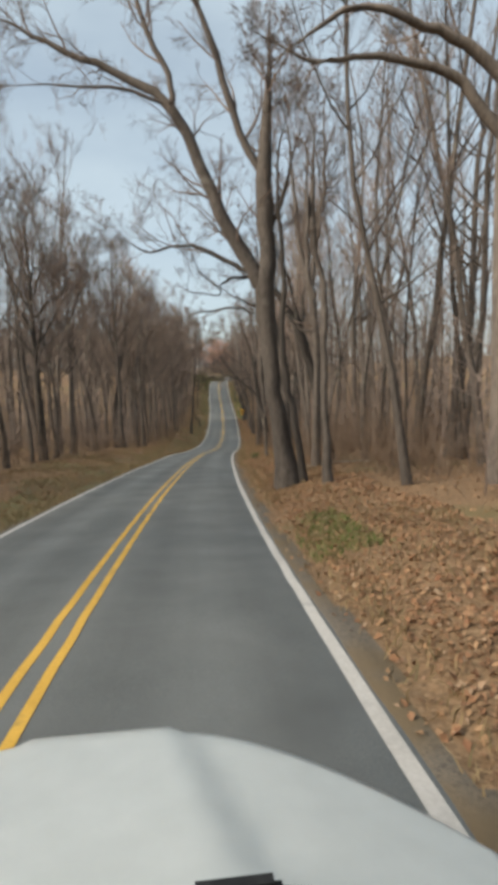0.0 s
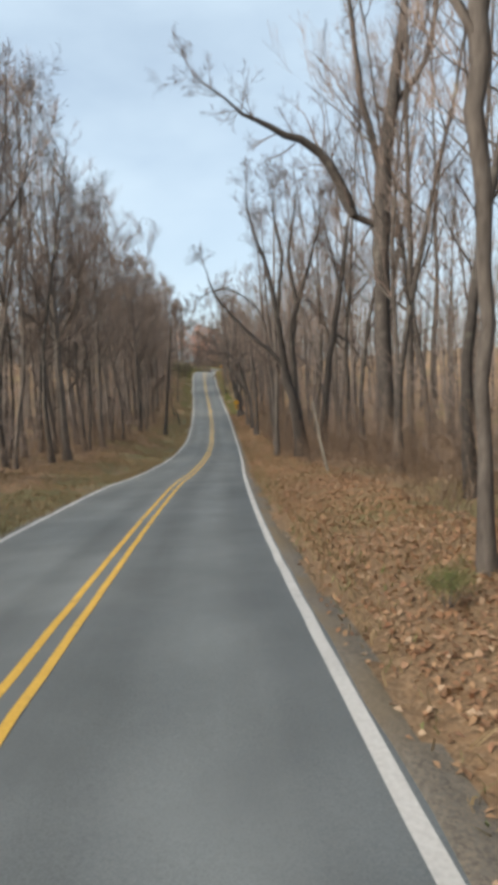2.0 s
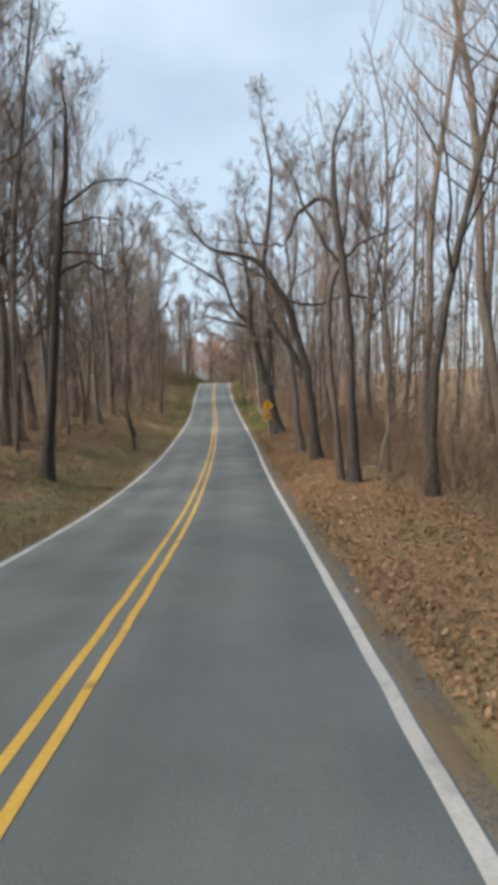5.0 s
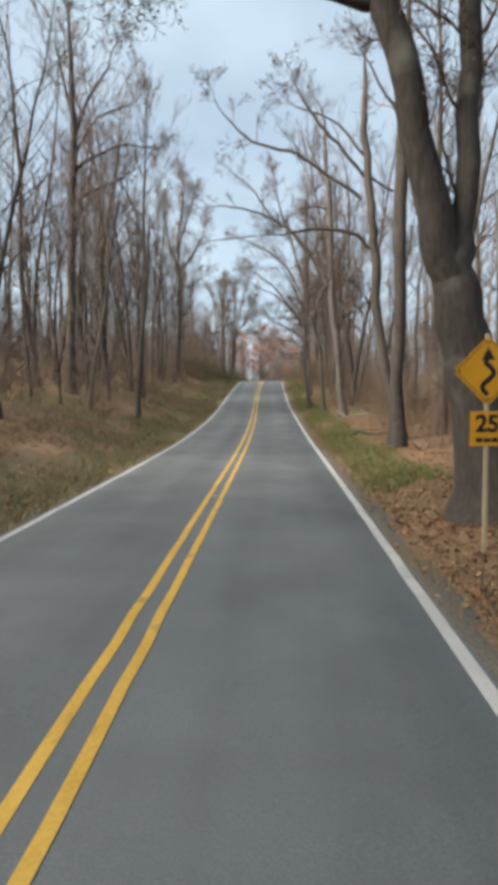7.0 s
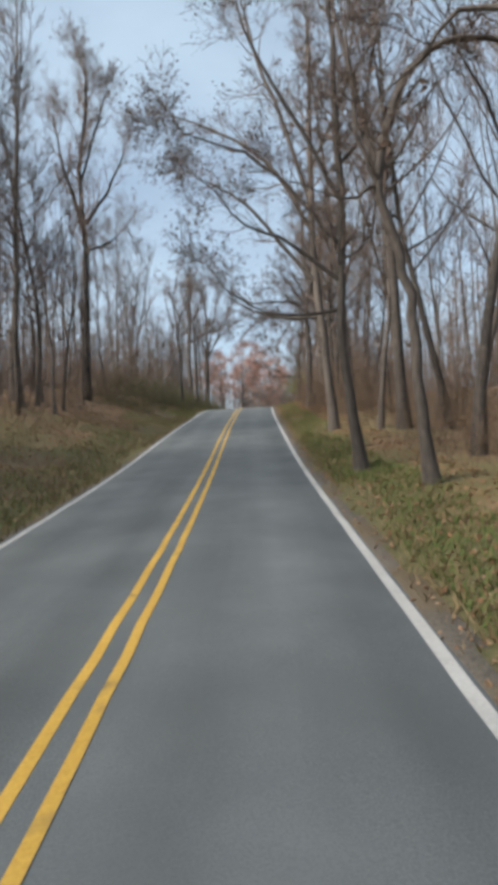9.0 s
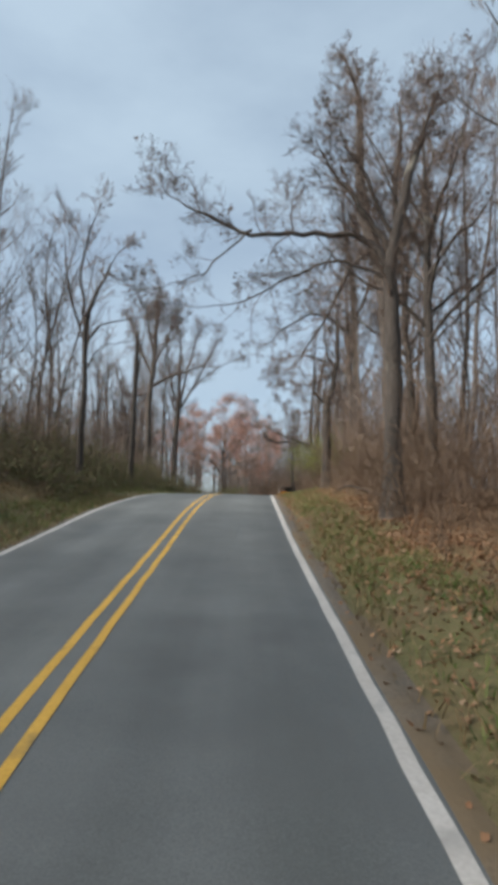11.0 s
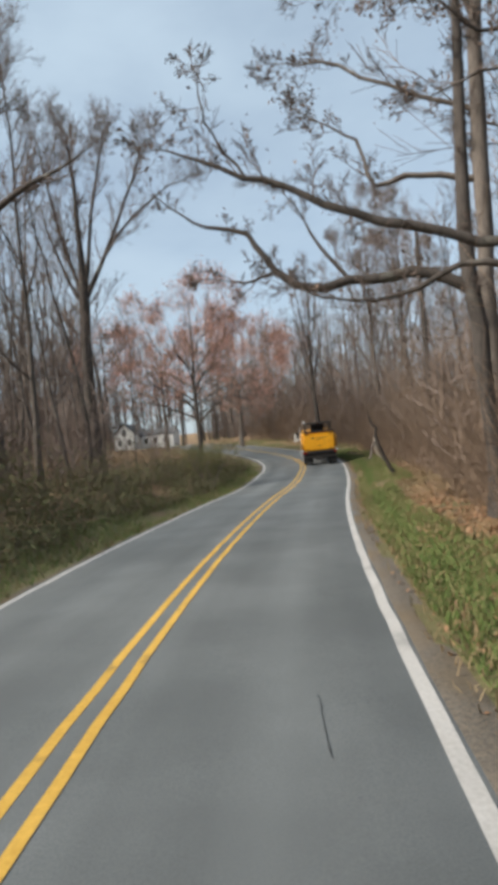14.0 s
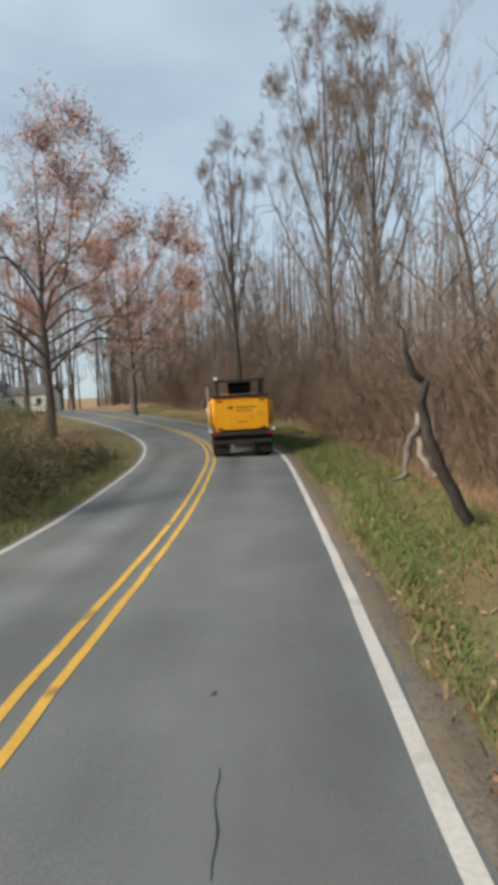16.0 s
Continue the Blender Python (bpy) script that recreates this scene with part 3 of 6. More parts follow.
SHAPES = []


def resample(pts, rng, wob):
    """A smooth line through the given places, with small kinks."""
    p = np.array(pts, dtype=float)
    q = []
    n = len(p)
    for i in range(n - 1):
        p0, p1, p2, p3 = p[max(i - 1, 0)], p[i], p[i + 1], p[min(i + 2, n - 1)]
        for t in (0.0, 0.33, 0.67):
            q.append(p1 + 0.5 * t * (p2 - p0 + t * (2 * p0 - 5 * p1 + 4 * p2 - p3 + t * (3 * (p1 - p2) + p3 - p0))))
    q.append(p[-1])
    q = np.array(q)
    q[1:-1, :3] += rng.normal(0, wob, (len(q) - 2, 3))
    return q


def special_tree(seed, s, off, stems, label, mat=None, twig_from=3.0, dense=1.0, reach=2.0, leaves=0, leaf_mat=None, leaf_size=0.07, up=0.05, leaf_spread=0.10):
    """A tree of its own shape by the road. Each stem: places (along, across, up, radius) from its foot."""
    rng = np.random.default_rng(seed)
    base = at(s, off)
    h = float(np.interp(s, S_LINE, heads))
    place = Matrix.Translation(Vector(base)) @ Matrix.Rotation(h, 4, "Z")
    wood, twigs, tips = Tubes(), Tubes(), []
    for k, st in enumerate(stems):
        q = resample([(x, y, z, r) for y, x, z, r in st], rng, 0.03)
        path, rad = q[:, :3], np.maximum(q[:, 3], 0.012)
        end, d = path[-1], unit(path[-1] - path[-2])
        tail = wander(end, d, min(max(rad[-1] * 40, 0.8), 2.4), 4, rng, 0.16, 0.05)
        path = np.concatenate([path, tail[1:]])
        rad = np.concatenate([rad, np.linspace(rad[-1], 0.006, 5)[1:]])
        if k == 0:
            path[0, 2] -= 0.35
            rad[0] *= 1.7
            rad[1] *= 1.18
        wood.add(path, rad, 10 if rad[0] > 0.2 else 7 if rad[0] > 0.1 else 5)
        ln = np.linalg.norm(np.diff(path, axis=0), axis=1).sum()
        z0, z1 = path[0, 2], path[-1, 2]
        lo = 0.15 if k else min(max((twig_from - z0) / max(z1 - z0, 0.1), 0.1), 0.9)
        cnt = max(3, int(ln * (1 - lo) * 1.5 * dense))
        spray(twigs, path, rad, rng, cnt, reach, 1, lo, up, tips)
        spray(twigs, path, rad, rng, 3, reach * 0.8, 1, 0.8, up, tips, 0.6)
    lv = None
    if leaves:
        pick = rng.choice(len(tips), min(len(tips), leaves), replace=False)
        lv = leaf_quads(np.array(tips)[pick], rng, leaf_size, leaf_spread, 3)
    return tree_thing(wood, twigs, mat or M_BARK, label, "", lv, leaf_mat or M_CLING, place)


SPOTS = []  # plan places already taken: x, y, free radius


def special(seed, s, off, stems, label, **kw):
    p = at(s, off)
    SPOTS.append((p[0], p[1], 2.2))
    return special_tree(seed, s, off, stems, label, **kw)


def hero(seed, s, off, stems, label, **kw):
    """A tree whose stems are given as (across, up, radius) from its foot; limbs drift a little along the road."""
    rng = np.random.default_rng(seed + 500)
    full = []
    for k, st in enumerate(stems):
        slope = rng.uniform(-.16, .16) if k else 0.0
        full.append([(slope * abs(x - st[0][0]), x, z, r * .93) for x, z, r in st])
    return special(seed, s, off, full, label, **kw)


hero(11, 15.4, 4.7, [
    [(0, 0, .4), (-.4, 2.8, .32), (-.6, 4.5, .32), (-.7, 7, .37), (-.6, 8.2, .3), (-.7, 9.8, .33), (-.6, 12.4, .21), (-.4, 14.5, .07)],
    [(-.8, 7.1, .3), (-1.2, 7.8, .28), (-2.2, 9.6, .25), (-2.5, 10.4, .23), (-3.7, 13.1, .19), (-5.6, 14.4, .14), (-7.4, 15.2, .11), (-8.8, 16, .06)],
    [(-1.4, 7.6, .08), (-2.5, 8.3, .09), (-3.5, 8.5, .06), (-4.7, 8.3, .04), (-5.3, 8.6, .02)],
    [(-1.1, 6.2, .05), (-1.8, 6.4, .05), (-2.6, 6.3, .04), (-3.3, 6.2, .02)],
    [(-3.7, 13.1, .12), (-3.8, 14, .11), (-4.4, 15.4, .1), (-5, 17.2, .05)],
    [(-4, 13.1, .07), (-5.7, 13.6, .06), (-8.6, 13.7, .02)],
    [(-.7, 10.6, .15), (-1.5, 12.2, .14), (-2.2, 14.6, .13), (-3, 16.9, .07)],
    [(-.5, 8.9, .09), (0, 10.3, .08), (.4, 11.7, .04)]], "large leaning grey oak with bare forked limbs over the road", dense=2.0, reach=2.3, twig_from=8)
hero(12, 15.1, 5.2, [
    [(0, 0, .13), (-.3, 2.2, .13), (-.6, 3.8, .12), (-.7, 5.2, .11), (-.6, 7.6, .09), (-.8, 9.5, .06), (-.7, 11.3, .04)]], "slender dark trunk grown against the oak", mat=M_BARK_DARK, reach=1.8, twig_from=8)
hero(39, 20, 6.5, [
    [(0, 0, .17), (.1, 4.4, .15), (0, 7, .16), (-.2, 7.9, .16), (-.6, 9.7, .1), (-.8, 12, .08), (-1, 14.3, .04)],
    [(-.1, 7.9, .11), (.2, 10.2, .1), (.5, 12.6, .08), (.5, 14.6, .04)]], "grey tree forking into two thin rising stems", reach=1.7, twig_from=7)
hero(40, 13.2, 5.7, [
    [(0, 0, .15), (-.1, 2.4, .12), (-.1, 4.5, .11), (-.1, 6, .11), (-.3, 7.2, .09), (-.5, 8.2, .13), (-.4, 9.7, .06)],
    [(-.4, 5.9, .08), (-.6, 6.8, .08), (-.6, 8.2, .08), (-.6, 9.5, .04)]], "pale twisted trunk at the edge of the wood", reach=1.6, twig_from=9)
hero(36, 9.5, 9.7, [
    [(0, 0, .38), (-.2, 3.8, .32), (-.2, 8.5, .32), (-.1, 10.5, .27), (.2, 13.7, .12)],
    [(-.2, 8.5, .18), (-1.2, 9.6, .15), (-1.8, 10.1, .13), (-3.2, 10.3, .1), (-4.2, 10.3, .08), (-5, 10.1, .06), (-5.7, 10.3, .03)],
    [(-0, 9.6, .18), (-1.4, 10.7, .15), (-2.5, 11, .12), (-3.9, 11.3, .09), (-4.7, 11, .07), (-5.5, 10.4, .03)]], "big grey tree with limbs arching towards the road", dense=0.8, reach=1.6, twig_from=7)
hero(13, 25, 8.1, [
    [(0, 0, .3), (-.5, 2.8, .21), (-.9, 4.6, .23), (-1.2, 5.8, .25), (-1.6, 7, .26), (-1.8, 8.4, .1), (-2.1, 9.7, .08), (-2.6, 10.8, .06), (-2.9, 12.3, .03)],
    [(-1.6, 7, .2), (-1.9, 7.7, .19), (-2.6, 8.8, .18), (-3.2, 9.6, .14), (-4.1, 9.7, .11), (-5, 9.7, .09), (-5.7, 9.3, .06), (-6.6, 10, .04), (-7, 11, .02)],
    [(-5.6, 9.3, .06), (-5.6, 8.9, .04), (-6.2, 8.9, .04), (-7.2, 9.1, .03), (-7.2, 9.6, .01)],
    [(-1.4, 7.2, .1), (-1.3, 8.8, .08), (-.9, 9.8, .06), (-.6, 11.7, .03)],
    [(-4.1, 9.7, .06), (-3.7, 10.5, .05), (-3.7, 11.6, .03)]], "dark trunk with a limb arching low over the road", mat=M_BARK_DARK, reach=1.5, dense=1.5, twig_from=7)
hero(14, 18.7, 5.2, [
    [(0, 0, .22), (-.1, 1.7, .18), (-.2, 3.3, .17), (-.4, 5.3, .17), (-.6, 6.4, .15), (-.8, 7, .12), (-1.1, 8.1, .04)],
    [(-.6, 6.5, .07), (-.2, 6.7, .09), (.1, 6.5, .08)]], "straight thick grey trunk close to the road edge", reach=1.6, twig_from=9)
hero(15, 35.5, 5.5, [
    [(0, 0, .11), (-.1, 2.5, .1), (-.2, 4.6, .11), (-.3, 6.3, .14), (-.2, 8, .13), (.1, 9.5, .11), (.5, 10.5, .09), (.8, 11.5, .06), (1.1, 12.5, .04)],
    [(-.2, 8, .09), (-.3, 9.8, .08), (-.4, 11.4, .07), (-.5, 12.6, .04)],
    [(-.1, 8, .07), (.5, 8.7, .06), (1, 9, .03)],
    [(-.3, 6.4, .07), (-.7, 7.6, .06), (-1, 9.4, .06), (-.8, 11.9, .03)],
    [(-.3, 7.3, .05), (-1.3, 8.3, .04), (-2.2, 8.8, .02)]], "grey tree with a broad twiggy crown", dense=1.5, reach=2.0, twig_from=6)
hero(16, 55, 10, [
    [(0, 0, .42), (-.3, 4.8, .39), (-.4, 8.4, .39), (-.4, 12.2, .43), (-0, 16.2, .3), (.5, 19.5, .21), (.9, 23.1, .1)],
    [(-1.7, 11.4, .23), (-2.6, 13.2, .24), (-3.6, 14.3, .2), (-5.4, 15, .14), (-7, 15.8, .06)],
    [(-.5, 10.9, .17), (-1.7, 11.4, .18), (-2.3, 12.4, .17)],
    [(-.5, 13.4, .19), (-1.3, 16.3, .15), (-1.8, 19.5, .11), (-2.3, 21.8, .05)],
    [(-0, 16, .17), (1.5, 17.9, .14), (2, 20.4, .1)]], "thick dark forest tree with a limb reaching towards the road", mat=M_BARK_DARK, reach=2.2, dense=1.4, twig_from=7)
hero(17, 64.5, 6.9, [
    [(0, 0, .46), (-.4, 3.2, .37), (-1, 5.4, .29), (-1.3, 7.4, .21), (-1.7, 10.3, .16), (-2.2, 12.5, .13), (-2.8, 14, .1), (-3.2, 15.9, .05)],
    [(-1.2, 6.1, .18), (-2.1, 7, .15), (-3.1, 7.8, .13), (-4.2, 9.1, .1), (-5.3, 10.4, .08), (-5.8, 11.9, .04)],
    [(-.4, 3.6, .21), (-.6, 6.8, .2), (-.6, 8.6, .18), (-.3, 10, .15), (-.7, 12.3, .12), (-.5, 14.2, .09), (-.2, 15.8, .05)],
    [(-.5, 7.7, .14), (-.2, 9.7, .13), (.3, 11.4, .11), (.9, 13.2, .09), (1.3, 14.8, .06)],
    [(-1.4, 7.8, .13), (-1.4, 9.7, .13), (-1.1, 12.8, .11), (-1.5, 14.6, .08), (-1.6, 15.8, .05)],
    [(-2.2, 8.1, .07), (-2.7, 9.6, .06), (-4.3, 10.8, .05), (-5.7, 10.7, .04), (-6.4, 10.2, .02)]], "many-stemmed bare tree spreading like a vase", mat=M_BARK_DARK, dense=1.3, reach=1.8, twig_from=6)
hero(41, 66, 8.4, [
    [(0, 0, .3), (.4, 5.3, .24), (.8, 8.1, .22), (1.2, 10.5, .19), (1.6, 13.1, .15), (1.9, 15.5, .1), (2.1, 17.3, .05)],
    [(.8, 8.1, .1), (1.8, 7.6, .09), (2.9, 6.2, .07)],
    [(1.3, 11.3, .1), (.7, 13.3, .09), (.3, 15.1, .05)]], "dark leaning tree behind the vase-shaped one", mat=M_BARK_DARK, reach=2.0, twig_from=6)
hero(21, 99.5, 5.9, [
    [(0, 0, .22), (-.1, 3.3, .18), (-.1, 5.5, .18), (-.3, 7.7, .16), (-.5, 9.2, .15), (-.6, 10.6, .13), (-.6, 12.2, .07)],
    [(-.5, 9.9, .11), (-1, 10.4, .1), (-1.9, 9.9, .08), (-2.2, 9.1, .06), (-2.5, 8.8, .05), (-3.3, 8.9, .04), (-4.9, 9.1, .02)],
    [(-.5, 8.1, .08), (-1.1, 9, .06), (-1.6, 9.9, .06), (-2, 10.9, .04)],
    [(-.2, 8.3, .06), (.4, 8.8, .06), (1.2, 9.1, .04)],
    [(-.1, 6.9, .05), (.6, 6.8, .04), (1.3, 6.6, .03)]], "dark tree with a crooked limb reaching over the lane", mat=M_BARK_DARK, reach=1.6, dense=1.5, twig_from=7)
hero(42, 100.5, 5.6, [
    [(0, 0, .14), (-.3, 3.7, .12), (-.4, 5.8, .12), (-.3, 7.3, .11), (.1, 8.7, .1), (.4, 10.6, .06), (.5, 12, .03)]], "thin bent trunk beside the dark tree", reach=1.6, twig_from=7)
hero(22, 108.3, 5.9, [
    [(0, 0, .28), (-.3, 2.8, .23), (-.7, 5.5, .21), (-1.3, 7.5, .21), (-1.8, 8.6, .2), (-2.7, 10.1, .17), (-3.9, 10.7, .12), (-5.3, 11, .09), (-6.3, 12, .05)],
    [(-2.7, 10, .12), (-2.4, 11.9, .1), (-2.2, 14.8, .09), (-2.5, 16.9, .05)],
    [(-1.6, 8.3, .09), (-.1, 8.1, .08), (1.2, 8.5, .03)],
    [(-.7, 4.8, .15), (-1.6, 6.3, .15), (-2.1, 7, .13), (-2.5, 7.9, .09), (-2.7, 9, .04)],
    [(-.8, 5.7, .07), (-1.2, 8.1, .07), (-1.5, 10.9, .05)]], "dark tree bending out over the road", mat=M_BARK_DARK, reach=1.4, dense=1.6, twig_from=6)
hero(24, 125, 5.3, [
    [(0, 0, .65), (-.4, 1.9, .49), (-.6, 3, .47), (-.8, 4.1, .41), (-.7, 4.9, .24), (-.6, 6.9, .21), (-.6, 9.5, .2), (-.6, 12, .17), (-.8, 14.7, .13), (-.6, 16.6, .06)],
    [(-.8, 4, .35), (-1.1, 4.7, .35), (-1.5, 6.6, .29), (-2, 8.6, .28), (-2.1, 10.3, .24), (-2, 11.7, .21), (-2.3, 13.3, .17), (-2.6, 14.8, .13), (-2.8, 16.7, .06)],
    [(-.5, 9.5, .12), (.3, 10.5, .1), (1.1, 11.4, .09), (1.7, 12.6, .08), (3.2, 13.5, .04)],
    [(-2, 8.8, .14), (-3.5, 9.1, .1), (-5.3, 9.6, .04)],
    [(-2.3, 9.2, .15), (-3.3, 10.1, .14), (-4, 12.1, .13), (-4.5, 13.4, .1), (-4.6, 15.1, .06)],
    [(-3.5, 10.5, .09), (-4.9, 10.8, .08), (-6, 10.1, .03)],
    [(-4, 12, .11), (-5.2, 13, .1), (-7.1, 14.1, .08), (-8.6, 15, .05)]], "massive old forked tree standing behind the road sign", mat=M_BARK_DARK, dense=1.7, reach=2.0, leaves=700, leaf_size=0.05, leaf_spread=0.2, twig_from=6)
hero(25, 135.8, 5.9, [
    [(0, 0, .27), (-0, 3.7, .23), (-0, 7.4, .24), (.1, 11.2, .25), (.2, 13.7, .16), (.3, 16.5, .06)],
    [(.1, 11.7, .08), (-.5, 12.7, .06), (-1.2, 14, .03)]], "tall straight pale trunk at the wood's edge", reach=1.6, twig_from=11)
hero(26, 138.8, 6.8, [
    [(0, 0, .23), (-.7, 2.6, .2), (-1.1, 5.1, .2), (-1.2, 7.6, .21), (-1.4, 9.1, .2), (-1.5, 10.6, .18), (-1.7, 12.3, .16), (-1.7, 13.8, .13), (-1.7, 16, .05)],
    [(-1.8, 10, .09), (-3.6, 11.3, .07), (-4.8, 11.9, .07), (-6.1, 12.2, .06), (-6.9, 12.7, .05), (-7.8, 13.8, .02)],
    [(-1.5, 7.9, .1), (-2, 8.5, .09), (-3.2, 8.7, .07), (-4.3, 8.6, .06), (-5.5, 8.4, .04), (-7.8, 8.1, .02)],
    [(-1.7, 10.9, .08), (-2.8, 12.2, .08), (-3.6, 13, .07), (-4.3, 14, .04)],
    [(-1.6, 11.6, .07), (-2.2, 12.5, .06), (-3.1, 13.4, .05), (-4.5, 14, .03)],
    [(-1.5, 10.9, .06), (-.7, 10.4, .05), (-0, 10.2, .03)]], "thin curved tree with long level limbs over the road", reach=1.3, dense=1.2, twig_from=9)
hero(27, 152.8, 6.1, [
    [(0, 0, .29), (-.2, 2.5, .24), (-.4, 5.2, .23), (-.7, 6.7, .22), (-.8, 8.9, .21), (-.9, 11, .19), (-.9, 12.8, .18), (-1.1, 15.3, .16), (-1.2, 17.3, .13), (-1.4, 20, .06)],
    [(-.9, 8.8, .15), (-1.8, 10.2, .14), (-2.6, 11.2, .13), (-3.4, 12.3, .12), (-4.5, 13.1, .1), (-5.6, 13.6, .08), (-7.4, 14, .06), (-8.9, 14.1, .03)],
    [(-4.5, 13.1, .08), (-5.3, 14.1, .06), (-6.1, 15.2, .05), (-7.2, 16.1, .03)],
    [(-1, 13.8, .1), (-2, 14, .08), (-3, 13.7, .07), (-3.7, 13.2, .03)],
    [(-1.2, 15.6, .1), (-1.7, 16.5, .08), (-2.2, 17.6, .06), (-2.4, 18.6, .04)],
    [(-.9, 10.3, .09), (-1.5, 11, .09), (-2.2, 10.9, .07), (-2.8, 10.2, .06), (-3.7, 9.9, .04), (-5.1, 9.9, .02)],
    [(-.4, 6, .07), (.1, 8.1, .06), (.5, 10.3, .05), (.7, 12.7, .03)],
    [(-.7, 11.4, .07), (-0, 12, .06), (1.5, 12.3, .03)],
    [(-.9, 7.1, .05), (-1.6, 7.2, .04), (-2.4, 6.4, .02)]], "grey curved tree with limbs reaching across the lane", reach=1.6, leaves=120)
hero(28, 157.7, 5.4, [
    [(0, 0, .17), (-.2, 1.7, .13), (-.3, 3.6, .12), (-.5, 5.1, .12), (-.9, 6.4, .11), (-.7, 7.7, .1), (-.3, 8.8, .1), (.4, 9.6, .09), (1.3, 9.8, .08), (2.2, 9.6, .05)],
    [(-.9, 6.5, .06), (-1.3, 7.7, .05), (-1.4, 9.5, .04), (-1.3, 11, .02)],
    [(-.7, 7, .05), (-.2, 7.6, .04), (.4, 8.7, .02)],
    [(-.9, 6.6, .05), (-1.7, 6.4, .03), (-2.5, 6.7, .02)]], "slim pale tree whose top arches back into the wood", reach=1.5, dense=1.4)
hero(29, 161.5, 4.6, [
    [(0, 0, .18), (-.3, 2.4, .15), (-.4, 4.5, .14), (-.3, 7.1, .12), (-.3, 10.4, .11), (-.3, 13.4, .07), (-.3, 15.4, .03)],
    [(-.4, 4.7, .07), (-1.6, 4.5, .05), (-2.9, 4.8, .03), (-3.8, 5.4, .02)],
    [(-.4, 5.5, .07), (-1.6, 6.5, .06), (-3.1, 7.2, .04), (-4, 8.3, .02)],
    [(-.4, 6.6, .07), (-1.7, 8.3, .06), (-3, 9.5, .05), (-4.7, 10.3, .02)],
    [(-.3, 7.9, .07), (-1.3, 9.9, .07), (-2.4, 11.8, .05), (-3, 13.5, .03)],
    [(-.4, 8.7, .06), (.5, 10, .06), (.9, 12.3, .04)],
    [(-.4, 6, .05), (.5, 6.7, .04), (.8, 8.2, .03)]], "bushy roadside tree holding many withered leaves", dense=2.2, reach=2.0, leaves=1300, leaf_size=0.05, leaf_spread=0.2, twig_from=3.5)
hero(31, 191, 6.1, [
    [(0, 0, .28), (.1, 3.8, .25), (.1, 5.8, .24), (-0, 7.4, .21), (.3, 9, .18), (.8, 11.1, .13)],
    [(-0, 7.5, .15), (-.5, 8.2, .12), (-1, 8.6, .1), (-1.8, 8.6, .09), (-3, 8.7, .08), (-4.2, 8.7, .07), (-5.3, 9.2, .06), (-6, 9.6, .04), (-6.9, 10.1, .02)],
    [(-4.2, 8.6, .05), (-4.8, 8.1, .03), (-5.5, 7.4, .03), (-6.1, 7.1, .02), (-6.8, 6.9, .01)],
    [(.1, 7.9, .13), (-.3, 8.6, .11), (-.9, 9.4, .09), (-1.5, 10.3, .07), (-2, 11.1, .03)],
    [(-.2, 7.2, .06), (-1.4, 7.7, .05), (-2.6, 7.4, .04), (-3.6, 6.9, .03), (-4.6, 6.4, .02), (-5.6, 6.3, .01)],
    [(.2, 8.3, .1), (-.3, 9.4, .08), (-.8, 10.6, .05)]], "big leaning dark tree with long limbs over the lane", mat=M_BARK_DARK, dense=2.6, reach=1.6, leaves=350, leaf_size=0.05)
hero(37, 198.3, 8, [
    [(0, 0, .43), (-.1, 4.6, .37), (-.2, 7.4, .39), (-.5, 10, .36), (-1.1, 11.9, .27), (-1.4, 14.7, .22), (-1.4, 18, .12)],
    [(-.3, 8.5, .21), (.2, 10.7, .18), (.2, 13.7, .14), (.5, 16.7, .1)],
    [(-.8, 10.9, .12), (-1.9, 9.8, .1), (-2.6, 8.1, .07), (-4, 5.8, .03)],
    [(-.5, 10, .12), (1, 11.7, .11), (1.6, 14.3, .07)]], "old dark trunk smothered in twigs and vines", mat=M_BARK_DARK, reach=1.6, dense=3.6, twig_from=1.5)
hero(32, 205, 5.9, [
    [(0, 0, .29), (-0, 2.6, .25), (0, 4, .24), (.1, 4.9, .21), (.4, 6, .16), (.6, 7.7, .13), (.6, 9.9, .07)],
    [(0, 4.6, .11), (-.4, 5, .09), (-.7, 5.4, .07)],
    [(0, 4.6, .08), (-.1, 5.3, .06), (.1, 6, .06), (.3, 6.5, .05), (.5, 6.9, .04)],
    [(.4, 6.8, .07), (0, 7.5, .06), (-.1, 8.7, .05), (-.3, 9.7, .03)],
    [(.5, 7.2, .05), (.1, 7.7, .04), (-.3, 7.8, .02)]], "stout vine-clad trunk with a heavy side stem", mat=M_BARK_DARK, reach=1.2, dense=1.3)
hero(43, 219.5, 9.5, [
    [(0, 0, .29), (-0, 3.4, .27), (-.1, 6.7, .29), (-.1, 10.1, .3), (-.3, 12, .33), (-.3, 14.8, .29), (-.5, 18.1, .25), (-.9, 21.2, .17), (-1.2, 24.2, .08)],
    [(-.5, 12.7, .16), (-1.5, 13.8, .14), (-2.7, 14.5, .12), (-3.9, 14.6, .1), (-5.1, 13.9, .07), (-6.3, 13.2, .05), (-7.1, 12.2, .03)],
    [(-.1, 14.3, .15), (.7, 16.2, .15), (1.5, 19, .12), (2.9, 20.9, .06)],
    [(-.4, 14.3, .08), (-1.5, 14.3, .07), (-2.9, 14.9, .04)],
    [(-.7, 19.7, .12), (-1.6, 20.5, .09), (-2.7, 18.5, .06)],
    [(-1, 17.6, .12), (-1.6, 17.9, .1), (-1.9, 18.3, .06)]], "tall dark tree with an arching limb beside the crest", mat=M_BARK_DARK, reach=1.7, dense=1.7, leaves=160, leaf_size=0.05, twig_from=8)
